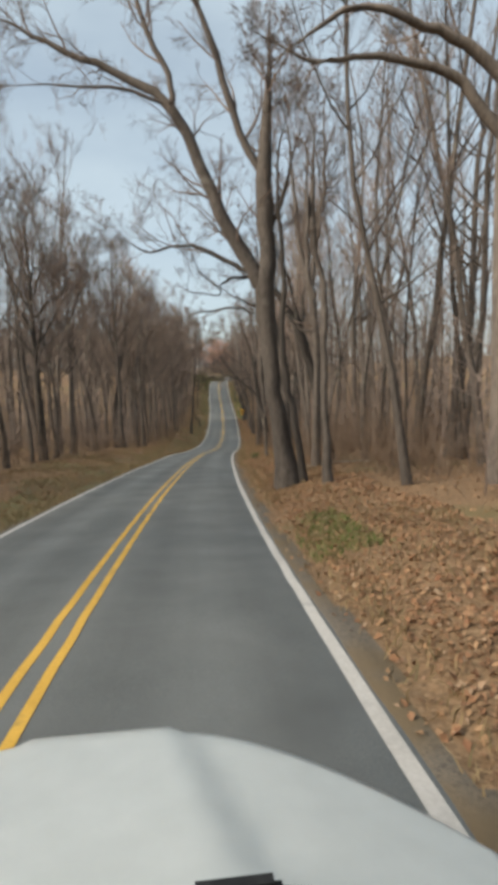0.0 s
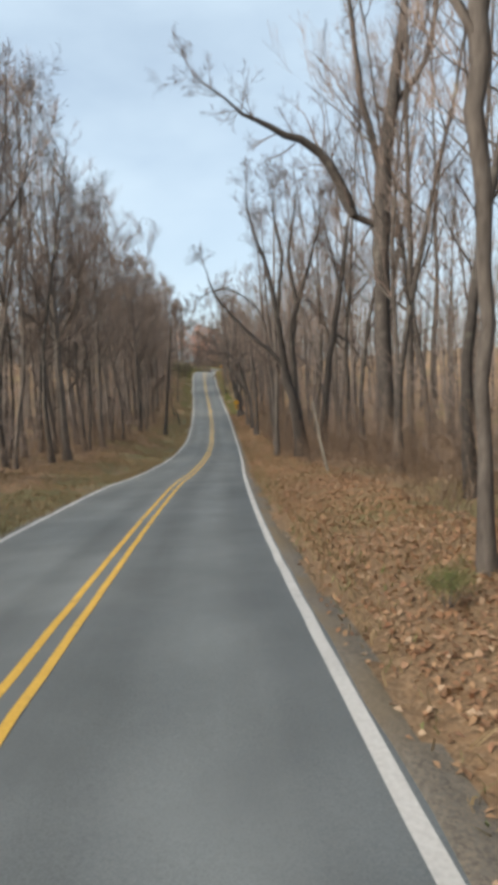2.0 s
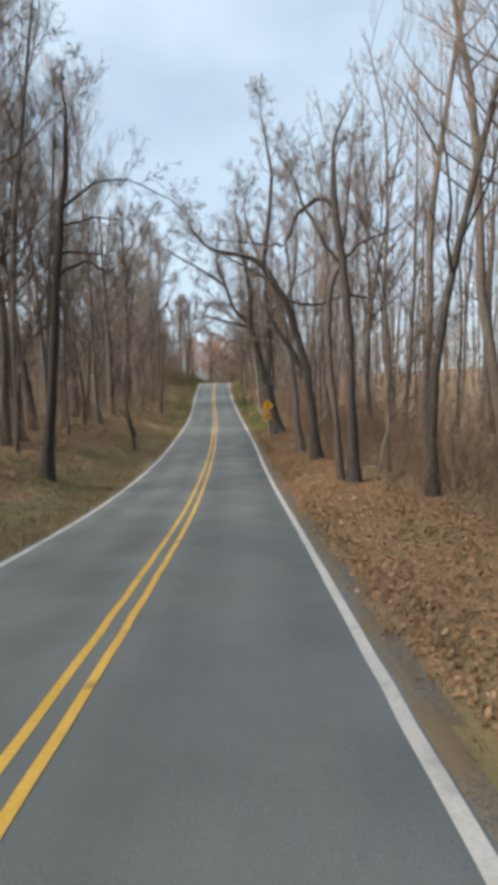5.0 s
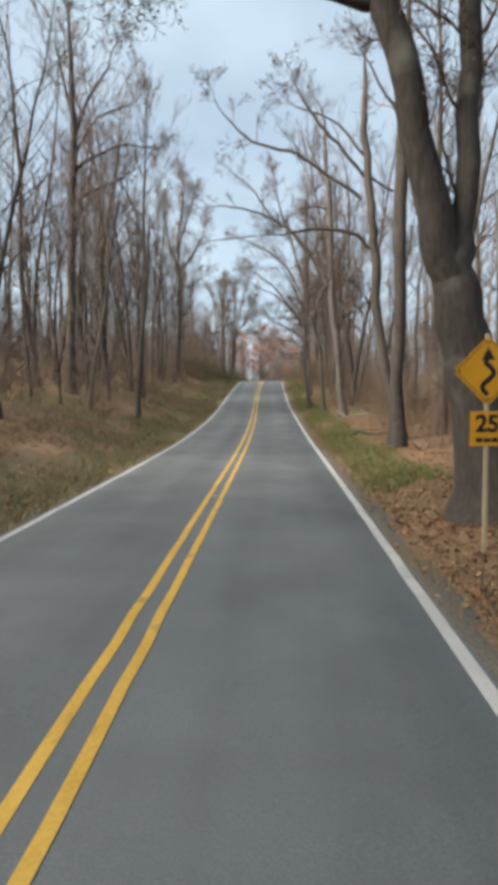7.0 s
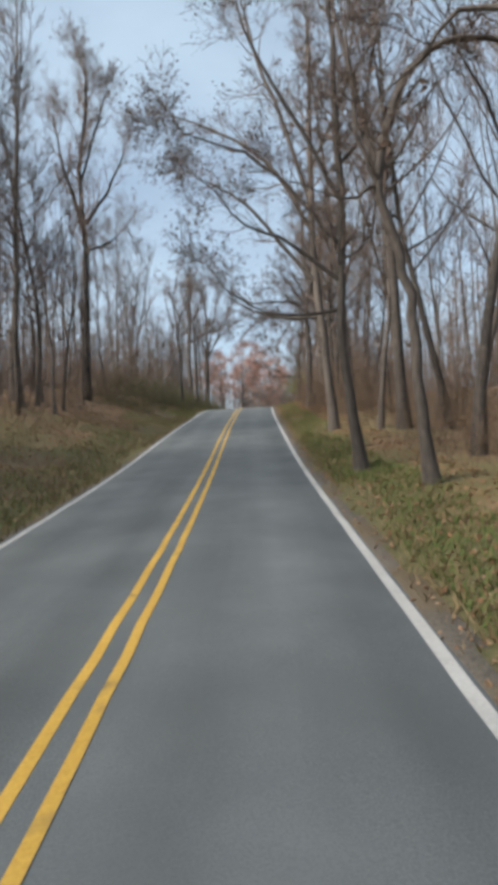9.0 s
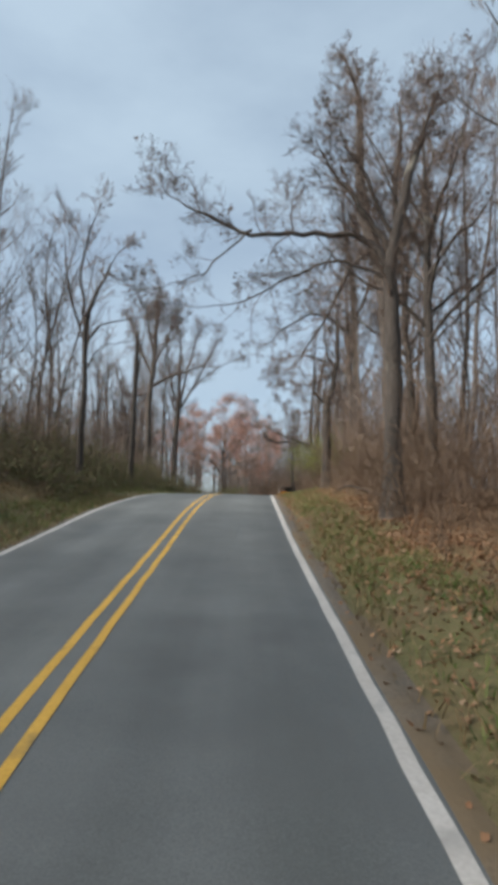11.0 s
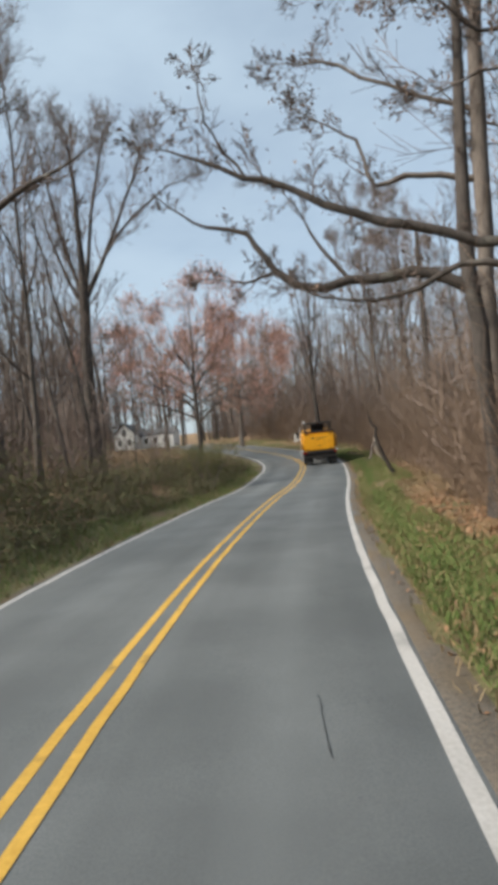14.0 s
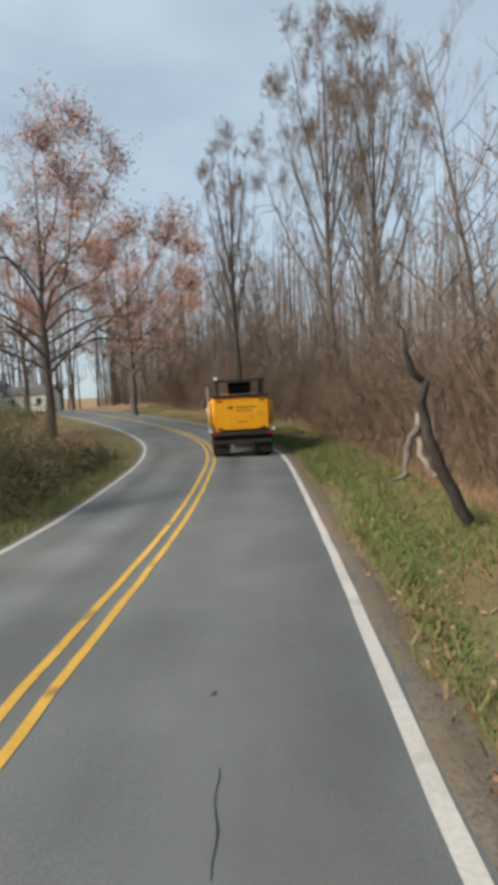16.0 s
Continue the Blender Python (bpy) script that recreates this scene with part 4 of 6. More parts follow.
hero(34, 227.5, 6.4, [
    [(0, 0, .23), (-0, 2.5, .19), (-0, 5.2, .18), (.1, 8, .19), (.2, 10.4, .16), (.7, 13.3, .11), (1.1, 15.8, .06)],
    [(0, 7.4, .09), (-1.2, 7.7, .07), (-2.2, 7.6, .06), (-2.5, 8.6, .04), (-3.3, 9.2, .02)],
    [(.1, 8.9, .07), (-1.2, 9.6, .05), (-2.7, 10.6, .04), (-3.7, 10.9, .02)],
    [(.3, 10.2, .06), (-.2, 11.7, .05), (-1.9, 11.8, .03), (-3, 11.8, .02)]], "slim roadside sapling keeping brown leaves", reach=0.9, dense=2.4, leaves=420, leaf_size=0.045, twig_from=5)
hero(35, 223.5, 7.2, [
    [(0, 0, .27), (-.1, 2, .22), (-.2, 3, .19), (-.5, 3.7, .15), (-1.2, 4.4, .11), (-2.1, 4.8, .09), (-3.5, 5.3, .08), (-4.7, 5.9, .06), (-5.6, 6.3, .05), (-6.6, 6.8, .02)],
    [(-1.3, 4.3, .07), (-2.3, 4.5, .06), (-3.3, 4.1, .05), (-4.4, 4.3, .02)],
    [(-.7, 4.2, .07), (-1, 5.4, .08), (-.8, 6.8, .08), (0, 7.8, .07), (1, 8.4, .07)],
    [(-.8, 6.8, .05), (-1.3, 7.3, .04), (-2.1, 7.2, .02)],
    [(-5.6, 6.3, .03), (-6.1, 7.1, .02), (-6.2, 7.6, .02)],
    [(-.1, 2.3, .08), (.5, 4.8, .07), (.9, 7.7, .06), (1.4, 11.3, .04)]], "gnarled tree with crooked low limbs across the road", mat=M_BARK_DARK, reach=0.9, dense=2.0, leaves=160, leaf_size=0.045)
hero(44, 225, 8.2, [
    [(0, 0, .17), (.3, 4.2, .15), (.7, 8.9, .14), (.8, 11.2, .13), (1.2, 14.3, .08)],
    [(.8, 11.1, .12), (-.6, 11.8, .1), (-2.1, 12.6, .08), (-3.7, 12.7, .06), (-4.7, 12.5, .03)],
    [(.8, 11, .1), (-.2, 11.1, .09), (-1.4, 10.4, .07), (-2.7, 10.1, .03)],
    [(.7, 9.2, .09), (-.5, 8.3, .07), (-1.6, 8.4, .05), (-2.6, 8.9, .03)]], "tall tree whose leafy limbs droop over the verge", mat=M_BARK_DARK, reach=1.0, dense=2.4, leaves=700, leaf_size=0.05, twig_from=8)
hero(30, 173, 5.5, [
    [(0, 0, .22), (-.2, 3.4, .21), (-.5, 6.8, .19), (-.6, 10.7, .17), (-.5, 15.8, .13), (-.4, 20.3, .07)],
    [(-.4, 5.6, .12), (-2.2, 5.6, .09), (-3.9, 6.2, .06), (-5.2, 7.1, .03)],
    [(-.5, 7.3, .12), (-2.3, 9.4, .1), (-3.9, 11.2, .08), (-5.9, 12.4, .03)],
    [(-.5, 9.6, .12), (-2.2, 12.8, .11), (-4.1, 14.8, .08), (-7.1, 16.4, .03)],
    [(-.6, 11.3, .12), (-1.8, 15.3, .11), (-3, 18.8, .09), (-3.7, 21.9, .05)],
    [(-.6, 13, .11), (1.1, 16.3, .1), (1.8, 19.6, .07)]], "bushy roadside tree with withered leaves", dense=2.2, reach=2.0, leaves=1000, leaf_size=0.05, leaf_spread=0.2, twig_from=3)
hero(57, 240.2, -14.4, [
    [(0, 0, .42), (-.2, 11.3, .37), (.2, 17.2, .31), (.3, 21.6, .19), (.4, 23.1, .08)],
    [(.1, 14.7, .2), (-1.7, 18.3, .16), (-2.8, 20.9, .11)],
    [(.2, 16.7, .2), (1.6, 19, .15), (2.2, 20.9, .1)],
    [(.1, 13.7, .25), (2.6, 14.8, .17), (5.5, 15.4, .07)],
    [(.2, 17.7, .23), (-.9, 21.7, .11)],
    [(-0, 12.8, .23), (-3, 12.5, .15), (-4, 14, .08)]], "tall broken-topped dead tree wrapped in vines", mat=M_BARK_DARK, dense=4.5, reach=2.2, twig_from=4, up=0.12)
hero(58, 253.9, -14.9, [
    [(0, 0, .49), (-.1, 8.6, .42), (.2, 13.4, .4), (.2, 17.7, .23), (.2, 22.5, .16), (-0, 25.5, .08)],
    [(.3, 13.6, .2), (2.4, 17.4, .15), (4.6, 21.8, .1), (5.5, 24.1, .05)],
    [(.2, 13.4, .17), (-1.2, 18.8, .13), (-2.1, 25.3, .05)],
    [(.4, 14.3, .18), (1.4, 19.9, .13), (2.6, 24.5, .08)],
    [(.3, 13.8, .15), (3.2, 17.8, .1), (7.4, 20.5, .05)],
    [(.3, 12.9, .15), (-.8, 14.9, .13), (-1.8, 18, .08)]], "bare tree with upright forking stems over the brambles", mat=M_BARK_DARK, dense=2.4, reach=2.2, up=0.14)
hero(59, 184.5, -10.1, [
    [(0, 0, .23), (.3, 9.2, .22), (.2, 12.4, .18), (.1, 16.4, .14), (.7, 20.4, .14), (.8, 22.8, .07)],
    [(.2, 12, .15), (-1, 16.5, .12), (-1.6, 19.7, .05)],
    [(.2, 12.4, .16), (1.9, 14.7, .11), (3.2, 17.5, .05)],
    [(.2, 15.6, .11), (1.2, 18.8, .09), (1.9, 21.2, .05)],
    [(.3, 10.6, .11), (1.9, 11.1, .07)]], "lone dark tree with a fan of upright branches", mat=M_BARK_DARK, dense=3.5, reach=2.4, up=0.14)
hero(60, 200, -5.7, [
    [(0, 0, .15), (-.1, 4.5, .13), (-.2, 7.4, .12), (.3, 9.1, .09), (1, 10.7, .03)],
    [(-.2, 6.3, .06), (.5, 7.4, .05), (2, 7.7, .02)],
    [(-.2, 7.4, .07), (-.5, 9.5, .07), (-.4, 11.6, .05), (.1, 13.1, .02)],
    [(-.1, 5.1, .05), (.5, 6.3, .03), (1.5, 6.6, .02)],
    [(-.2, 6.6, .06), (-1, 8.9, .06), (-1.4, 11.6, .02)]], "bare forking tree at the edge of the brambles", mat=M_BARK_DARK, dense=1.6, reach=1.2, up=0.1)
hero(45, 101, -6, [
    [(0, 0, .23), (.4, 4.1, .2), (.8, 7.9, .16), (1.2, 11.7, .12), (1.4, 14.1, .05)],
    [(.8, 7.9, .08), (1.9, 8.4, .07), (2.6, 8, .05), (3.1, 8.2, .04), (3.6, 8.7, .03), (4, 9.4, .02)],
    [(.9, 8.7, .07), (1.9, 8.8, .05), (2.7, 8.6, .03), (2.9, 8.2, .02)],
    [(1, 10.4, .08), (2.3, 11.4, .05), (3.6, 11.5, .03), (5.2, 10.8, .02)],
    [(1, 9.8, .06), (2.2, 10.1, .04), (2.8, 10.1, .02)]], "dark tree reaching crooked limbs over the far lane", mat=M_BARK_DARK, dense=1.5, reach=1.2, twig_from=8)
hero(46, 148, -10.7, [
    [(0, 0, .3), (.1, 4, .27), (.2, 9.1, .25), (.4, 14.2, .22), (.3, 18.1, .17), (.2, 21.5, .09)],
    [(.2, 10.9, .12), (1.4, 11.9, .09), (2.7, 12.4, .06), (4.1, 13.3, .03)],
    [(.3, 13, .12), (1.4, 13.7, .09), (3, 14.4, .06), (4.8, 14.3, .03)],
    [(.4, 14.8, .13), (1.2, 17, .1), (2.2, 18.3, .07), (2.8, 19.8, .03)],
    [(.3, 16.3, .11), (-.1, 17.9, .08), (-.6, 20, .05)],
    [(.4, 13.7, .09), (1.7, 16, .08), (3.8, 16.9, .03)]], "tall dark tree with fine spreading branches on the bank", mat=M_BARK_DARK, dense=2.2, reach=1.6, twig_from=6)
special(18, 71, 5.7, [[(0, 0, 0, .17), (0, .1, 5, .15), (0, 0, 10, .12), (0, .2, 19, .03)]], "pale straight young tree", reach=1.8, twig_from=5)
special(19, 76, 6.1, [[(0, 0, 0, .16), (0, .1, 6, .14), (0, -.5, 11, .11), (0, -.8, 18, .03)]], "thin leaning roadside tree", reach=2.0, twig_from=4)
special(20, 83, 6.6, [[(0, 0, 0, .2), (0, -.2, 6, .17), (0, -.9, 12, .12), (0, -1.3, 20, .03)], [(0, -.4, 8, .1), (0, -2.5, 10.5, .07), (0, -4, 12.5, .03)]], "grey roadside tree leaning over the verge", reach=2.2)
special(23, 112.4, 5.5, [
    [(0, 0, 0, .22), (0, -.25, 3, .18), (0, -.5, 5.6, .165), (0, -1.0, 8.4, .15), (.2, -1.9, 10.5, .11), (.3, -3.0, 14, .05)],
    [(0, -1.0, 8.2, .12), (0, -.2, 10.5, .10), (0, 0, 15, .03)],
    [(0, -.9, 8, .08), (0, -2.0, 7.2, .06), (0, -2.9, 6.4, .03)],
    [(0, -1.9, 10.4, .09), (0, -3.9, 11.5, .06), (0, -5.6, 12.5, .02)]], "grey tree with a high fork leaning to the road", reach=2.3, dense=1.4, leaves=220, leaf_size=.045)
special(38, 226.7, 6.0, [
    [(0, 0, 0, .20), (0, -.05, 3, .18), (0, -.2, 6, .15), (0, 0, 10, .10), (0, .2, 15, .03)],
    [(0, -.1, 4.7, .14), (0, -1.0, 5.2, .13), (0, -2.2, 5.27, .115), (0, -3.5, 5.22, .10), (0, -4.2, 5.75, .08), (0, -4.8, 6.55, .06), (0, -5.9, 7.0, .03)],
    [(0, -4.2, 5.7, .05), (0, -4.7, 5.5, .035), (0, -5.2, 5.6, .015)],
    [(0, -2.6, 5.25, .05), (.2, -3.2, 6.1, .04), (.3, -3.6, 7.1, .015)]], "roadside tree with one heavy bent limb hanging over the lane", mat=M_BARK_DARK, reach=.6, dense=2.2, leaves=60, leaf_size=0.045)
special(33, 220, 9.2, [
    [(0, 0, 0, .26), (0, -.1, 5, .22), (0, -.3, 10, .19), (0, -.5, 14, .15), (0, -.5, 20, .04)],
    [(0, -.4, 13, .11), (0, -2.0, 14.6, .09), (0, -3.4, 15.2, .06), (0, -4.8, 14.2, .02)],
    [(0, -.4, 12.4, .10), (0, .8, 15, .07), (0, 1.4, 19, .02)]], "tall tree with a long arching limb", reach=2.2, leaves=300)


def wild_tree(seed, x, y, stems, label, **kw):
    """A tree placed in the plan beyond the bend."""
    s, o = nearest(x, y)
    SPOTS.append((x, y, 2.0))
    t = special_tree(seed, 0.0, 0.0, stems, label, **kw)
    t.matrix_basis = Matrix.Translation((x, y, float(ground_at(x, y)[0]) - 0.1))
    return t


def crown_stems(seed, high, wide):
    """Stems of a tall tree with steep forking limbs high on the trunk."""
    rng = np.random.default_rng(seed)
    lean = rng.normal(0, .4)
    out = [[(0, 0, 0, .24), (0, lean * .2, high * .25, .2), (.1, lean * .6, high * .5, .16), (.2, lean, high * .75, .09), (.2, lean, high, .02)]]
    for k in range(11):
        f = (k + .5) / 11
        a = k * 2.4 + rng.normal(0, .25)
        z0 = high * (.34 + .36 * f)
        r = wide * (1.0 - .5 * f) * rng.uniform(.7, 1.1)
        z1 = high * (.62 + .38 * f) * rng.uniform(.92, 1.05)
        c, s = math.cos(a), math.sin(a)
        out.append([(0, lean * .6, z0, .085 - .03 * f), (r * .3 * c, lean * .6 + r * .3 * s, z0 + (z1 - z0) * .3, .065), (r * .62 * c, lean * .6 + r * .62 * s, z0 + (z1 - z0) * .55 + rng.normal(0, .3), .042), (r * c, lean * .6 + r * s, z1, .012)])
    return out


def fan_stems(seed, high, wide):
    """Stems of a tall tree whose many steep branches open like a fan."""
    rng = np.random.default_rng(seed)
    out = [[(0, 0, 0, .26), (0, .1, high * .2, .21), (.1, 0, high * .42, .16), (.1, .2, high * .7, .08), (.1, .2, high, .015)]]
    n = 17
    for k in range(n):
        f = (k + .5) / n
        a = k * 2.4 + rng.normal(0, .3)
        z0 = high * (.26 + .34 * f)
        z1 = high * (.70 + .28 * f) * rng.uniform(.93, 1.03)
        r = wide * (1.05 - .6 * f) * rng.uniform(.75, 1.1)
        c, s = math.cos(a), math.sin(a)
        out.append([(0, 0, z0, .075 - .03 * f), (r * .42 * c, r * .42 * s, z0 + (z1 - z0) * .3, .055), (r * .75 * c, r * .75 * s, z0 + (z1 - z0) * .62, .035), (r * c, r * s, z1, .01)])
    return out


def round_crown(seed, high, wide):
    """Stems of a broad round-headed tree: a short trunk and limbs that rise to a dome."""
    rng = np.random.default_rng(seed)
    out = [[(0, 0, 0, .30), (0, .1, high * .2, .25), (.1, 0, high * .45, .18), (.2, .2, high * .75, .09), (.2, .2, high, .02)]]
    n = 19
    for k in range(n):
        f = (k + .5) / n
        a = k * 2.4 + rng.normal(0, .25)
        z0 = high * (.20 + .42 * f)
        r = wide * (1.0 - .62 * f ** 1.6) * rng.uniform(.8, 1.08)
        z1 = high * (.52 + .46 * f) * rng.uniform(.93, 1.04)
        c, s = math.cos(a), math.sin(a)
        zm = z0 + (z1 - z0) * .45
        out.append([(0, .05, z0, .10 - .03 * f), (r * .33 * c, r * .33 * s, z0 + (z1 - z0) * .28 + .2, .075), (r * .68 * c, r * .68 * s, zm + rng.normal(0, .3), .05), (r * c, r * s, z1, .015)])
    return out


wild_tree(51, 11.4, 269.7, round_crown(51, 16.6, 11.0), "broad tree with rusty red autumn leaves beside the bend", dense=1.2, reach=2.6, twig_from=9, leaves=10500, leaf_mat=M_RUST, leaf_size=0.08, leaf_spread=.3)
wild_tree(52, 16.2, 289.0, round_crown(52, 16.5, 7.4), "broad tree with rusty red autumn leaves beyond the bend", dense=.45, reach=2.4, twig_from=9, leaves=4200, leaf_mat=M_RUST, leaf_size=0.09, leaf_spread=.35)
wild_tree(53, 6.0, 291.0, round_crown(53, 17.0, 8.0), "broad tree with rusty red autumn leaves near the house", dense=.45, reach=2.4, twig_from=9, leaves=4200, leaf_mat=M_RUST, leaf_size=0.09, leaf_spread=.35)
wild_tree(54, 23.8, 272.6, fan_stems(54, 19.5, 2.4), "tall dark single tree at the outside of the bend", mat=M_BARK_DARK, dense=.9, reach=1.5, up=0.16, twig_from=9)
wild_tree(55, 32.4, 267.9, fan_stems(55, 23.5, 4.6), "tall bare tree with a fan of fine upright branches", dense=1.5, reach=2.0, up=0.2, twig_from=8)
wild_tree(56, 29.2, 267.8, fan_stems(56, 24.0, 4.4), "tall bare tree with a fan of fine upright branches", dense=1.5, reach=2.0, up=0.2, twig_from=8)

# dense crowns at the crest
for seed, s, off, high, wide in ((71, 194.5, 8.4, 15.0, 5.0), (72, 202.0, 9.8, 15.5, 5.0)):
    special(seed, s, off, crown_stems(seed, high, wide), "dark twiggy tree at the crest of the hill", mat=M_BARK_DARK, dense=2.0, reach=2.2, twig_from=4)

# broad crowns at the left wood's edge
for seed, s, off, high, wide in ((61, 54.0, -8.7, 19.5, 5.6), (62, 66.5, -8.9, 19.0, 5.0), (63, 43.0, -10.5, 19.0, 4.6), (64, 98.5, -8.8, 19.0, 6.0), (65, 131.5, -9.4, 20.0, 4.8), (66, 79.0, -9.4, 19.0, 4.8), (67, 33.0, -9.6, 16.5, 4.6)):
    special(seed, s, off, crown_stems(seed, high, wide), "tall spreading bare tree at the edge of the wood", mat=M_BARK_DARK if seed % 2 else M_BARK, dense=1.5, reach=2.3, twig_from=8, up=0.12)

# woodland on both sides: a few kinds of tree, repeated
KINDS = [forest_tree(101, 27, .21, .28, 18, M_BARK, "tall straight bare woodland tree with grey bark"),
         forest_tree(102, 29, .27, .22, 19, M_BARK, "tall straight bare woodland tree with grey bark", True),
         forest_tree(103, 23, .16, .30, 14, M_BARK_DARK, "slender dark bare woodland tree"),
         forest_tree(104, 28, .24, .24, 19, M_BARK_DARK, "tall dark bare woodland tree with a forked crown", True),
         forest_tree(105, 20, .12, .25, 13, M_BARK, "thin pale young woodland tree"),
         forest_tree(106, 26, .19, .26, 18, M_BARK, "tall bare woodland tree with rising limbs"),
         forest_tree(107, 13, .07, .15, 11, M_BARK_DARK, "thin understorey tree without leaves")]


for seed, hgt, rad, dark in ((201, 27, .2, 0), (202, 25, .17, 1), (203, 28, .24, 0), (204, 22, .14, 1), (205, 24, .18, 0)):
    forest_tree(seed, hgt, rad, .34, 12, M_BARK_DARK if dark else M_BARK, "", light=True)


def spin(a, sc):
    return np.array([[math.cos(a), -math.sin(a), 0], [math.sin(a), math.cos(a), 0], [0, 0, 1]]) * sc


def mass(name, label, lists):
    """One mesh out of (vertices, faces, slot) lists, with the three bark materials as slots."""
    V, Fc, sl, n = [], [], [], 0
    for v, f, k in lists:
        V.append(v)
        Fc.append(f + n)
        sl.append(np.full(len(f), k, dtype=np.int32))
        n += len(v)
    ob = mesh_object(name, np.concatenate(V), np.concatenate(Fc), M_TWIG)
    ob.data.materials.append(M_BARK)
    ob.data.materials.append(M_BARK_DARK)
    ob.data.polygons.foreach_set("material_index", np.concatenate(sl))
    tagged(ob, label, "forest", kind="stuff")


def in_yard(x, y):
    """Open strip of lawn between the house and the road."""
    ax, ay, bx, by = -3.0, 312.0, 5.0, 262.0
    t = np.clip(((x - ax) * (bx - ax) + (y - ay) * (by - ay)) / ((bx - ax) ** 2 + (by - ay) ** 2), 0, 1)
    return np.hypot(x - ax - t * (bx - ax), y - ay - t * (by - ay)) < 2.6


def plant_woods():
    rng = np.random.default_rng(5)
    taken = list(SPOTS)
    first = set()
    spots = []
    for s in np.arange(-30, 330, 2.0):
        for side in (-1, 1):
            if side < 0:
                front = np.interp(s, [-30, 60, 95, 130, 165, 195, 205, 225, 262, 300], [9.0, 9.0, 8.2, 7.8, 8.6, 9.0, 13.0, 12.5, 13, 18])
                n = 3.4 if s < 190 else 1.1
            else:
                front = np.interp(s, [-30, 20, 45, 100, 160, 190, 230, 262, 300], [8.0, 7.5, 7.6, 7.2, 6.8, 7.6, 8.5, 9.0, 9.0])
                n = 1.9 if s < 145 else 1.4 if s < 195 else 1.5
            for _ in range(rng.poisson(n)):
                d = front + abs(rng.normal(0, 1.0)) * 9.0
                if d < 27:
                    spots.append((d - front, s + rng.uniform(-1, 1), side * d))
    spots.sort()
    count, behind = 0, []
    for depth, s, off in spots:
        p = at(s, off)
        sn, on = nearest(p[0], p[1])
        if abs(on[0]) < (8.4 if s > 200 else 6.8) or in_yard(p[0], p[1]) or any((p[0] - x) ** 2 + (p[1] - y) ** 2 < r * r for x, y, r in taken):
            continue
        taken.append((p[0], p[1], 1.1))
        near = depth < (6.0 if off > 0 else 3.0)
        k = int(rng.choice(len(KINDS), p=[.10, 0, .28, 0, .32, .12, .18] if near else [.19, .12, .16, .12, .17, .14, .10]))
        z = float(ground_at(p[0], p[1])[0]) - 0.1
        a, sc = rng.uniform(0, 6.28), rng.uniform(.82, 1.12) * ((1.0 if s < 236 else 0.6) if off > 0 else 0.92 if s < 126 else 0.8 if s < 186 else 0.72 if s < 216 else 0.88)
        if count < 200:
            m = Matrix.Translation((p[0], p[1], z)) @ Matrix.Rotation(a, 4, "Z") @ Matrix.Rotation(rng.normal(0, .035), 4, "X") @ Matrix.Rotation(rng.normal(0, .035), 4, "Y")
            if k in first:
                t = copy_thing(KINDS[k], m)
                t.scale = (sc, sc, sc * rng.uniform(.92, 1.05))
            else:
                KINDS[k].matrix_basis = m
                first.add(k)
            count += 1
        else:
            (wv, wf), (tv, tf), dark = SHAPES[k % len(SHAPES)]
            R, o = spin(a, sc).T, np.array([p[0], p[1], z])
            behind.append((wv @ R + o, wf, 2 if dark else 1))
            behind.append((tv @ R + o, tf, 0))
    mass("woods_behind", "bare winter trees standing behind the roadside rows", behind)


plant_woods()


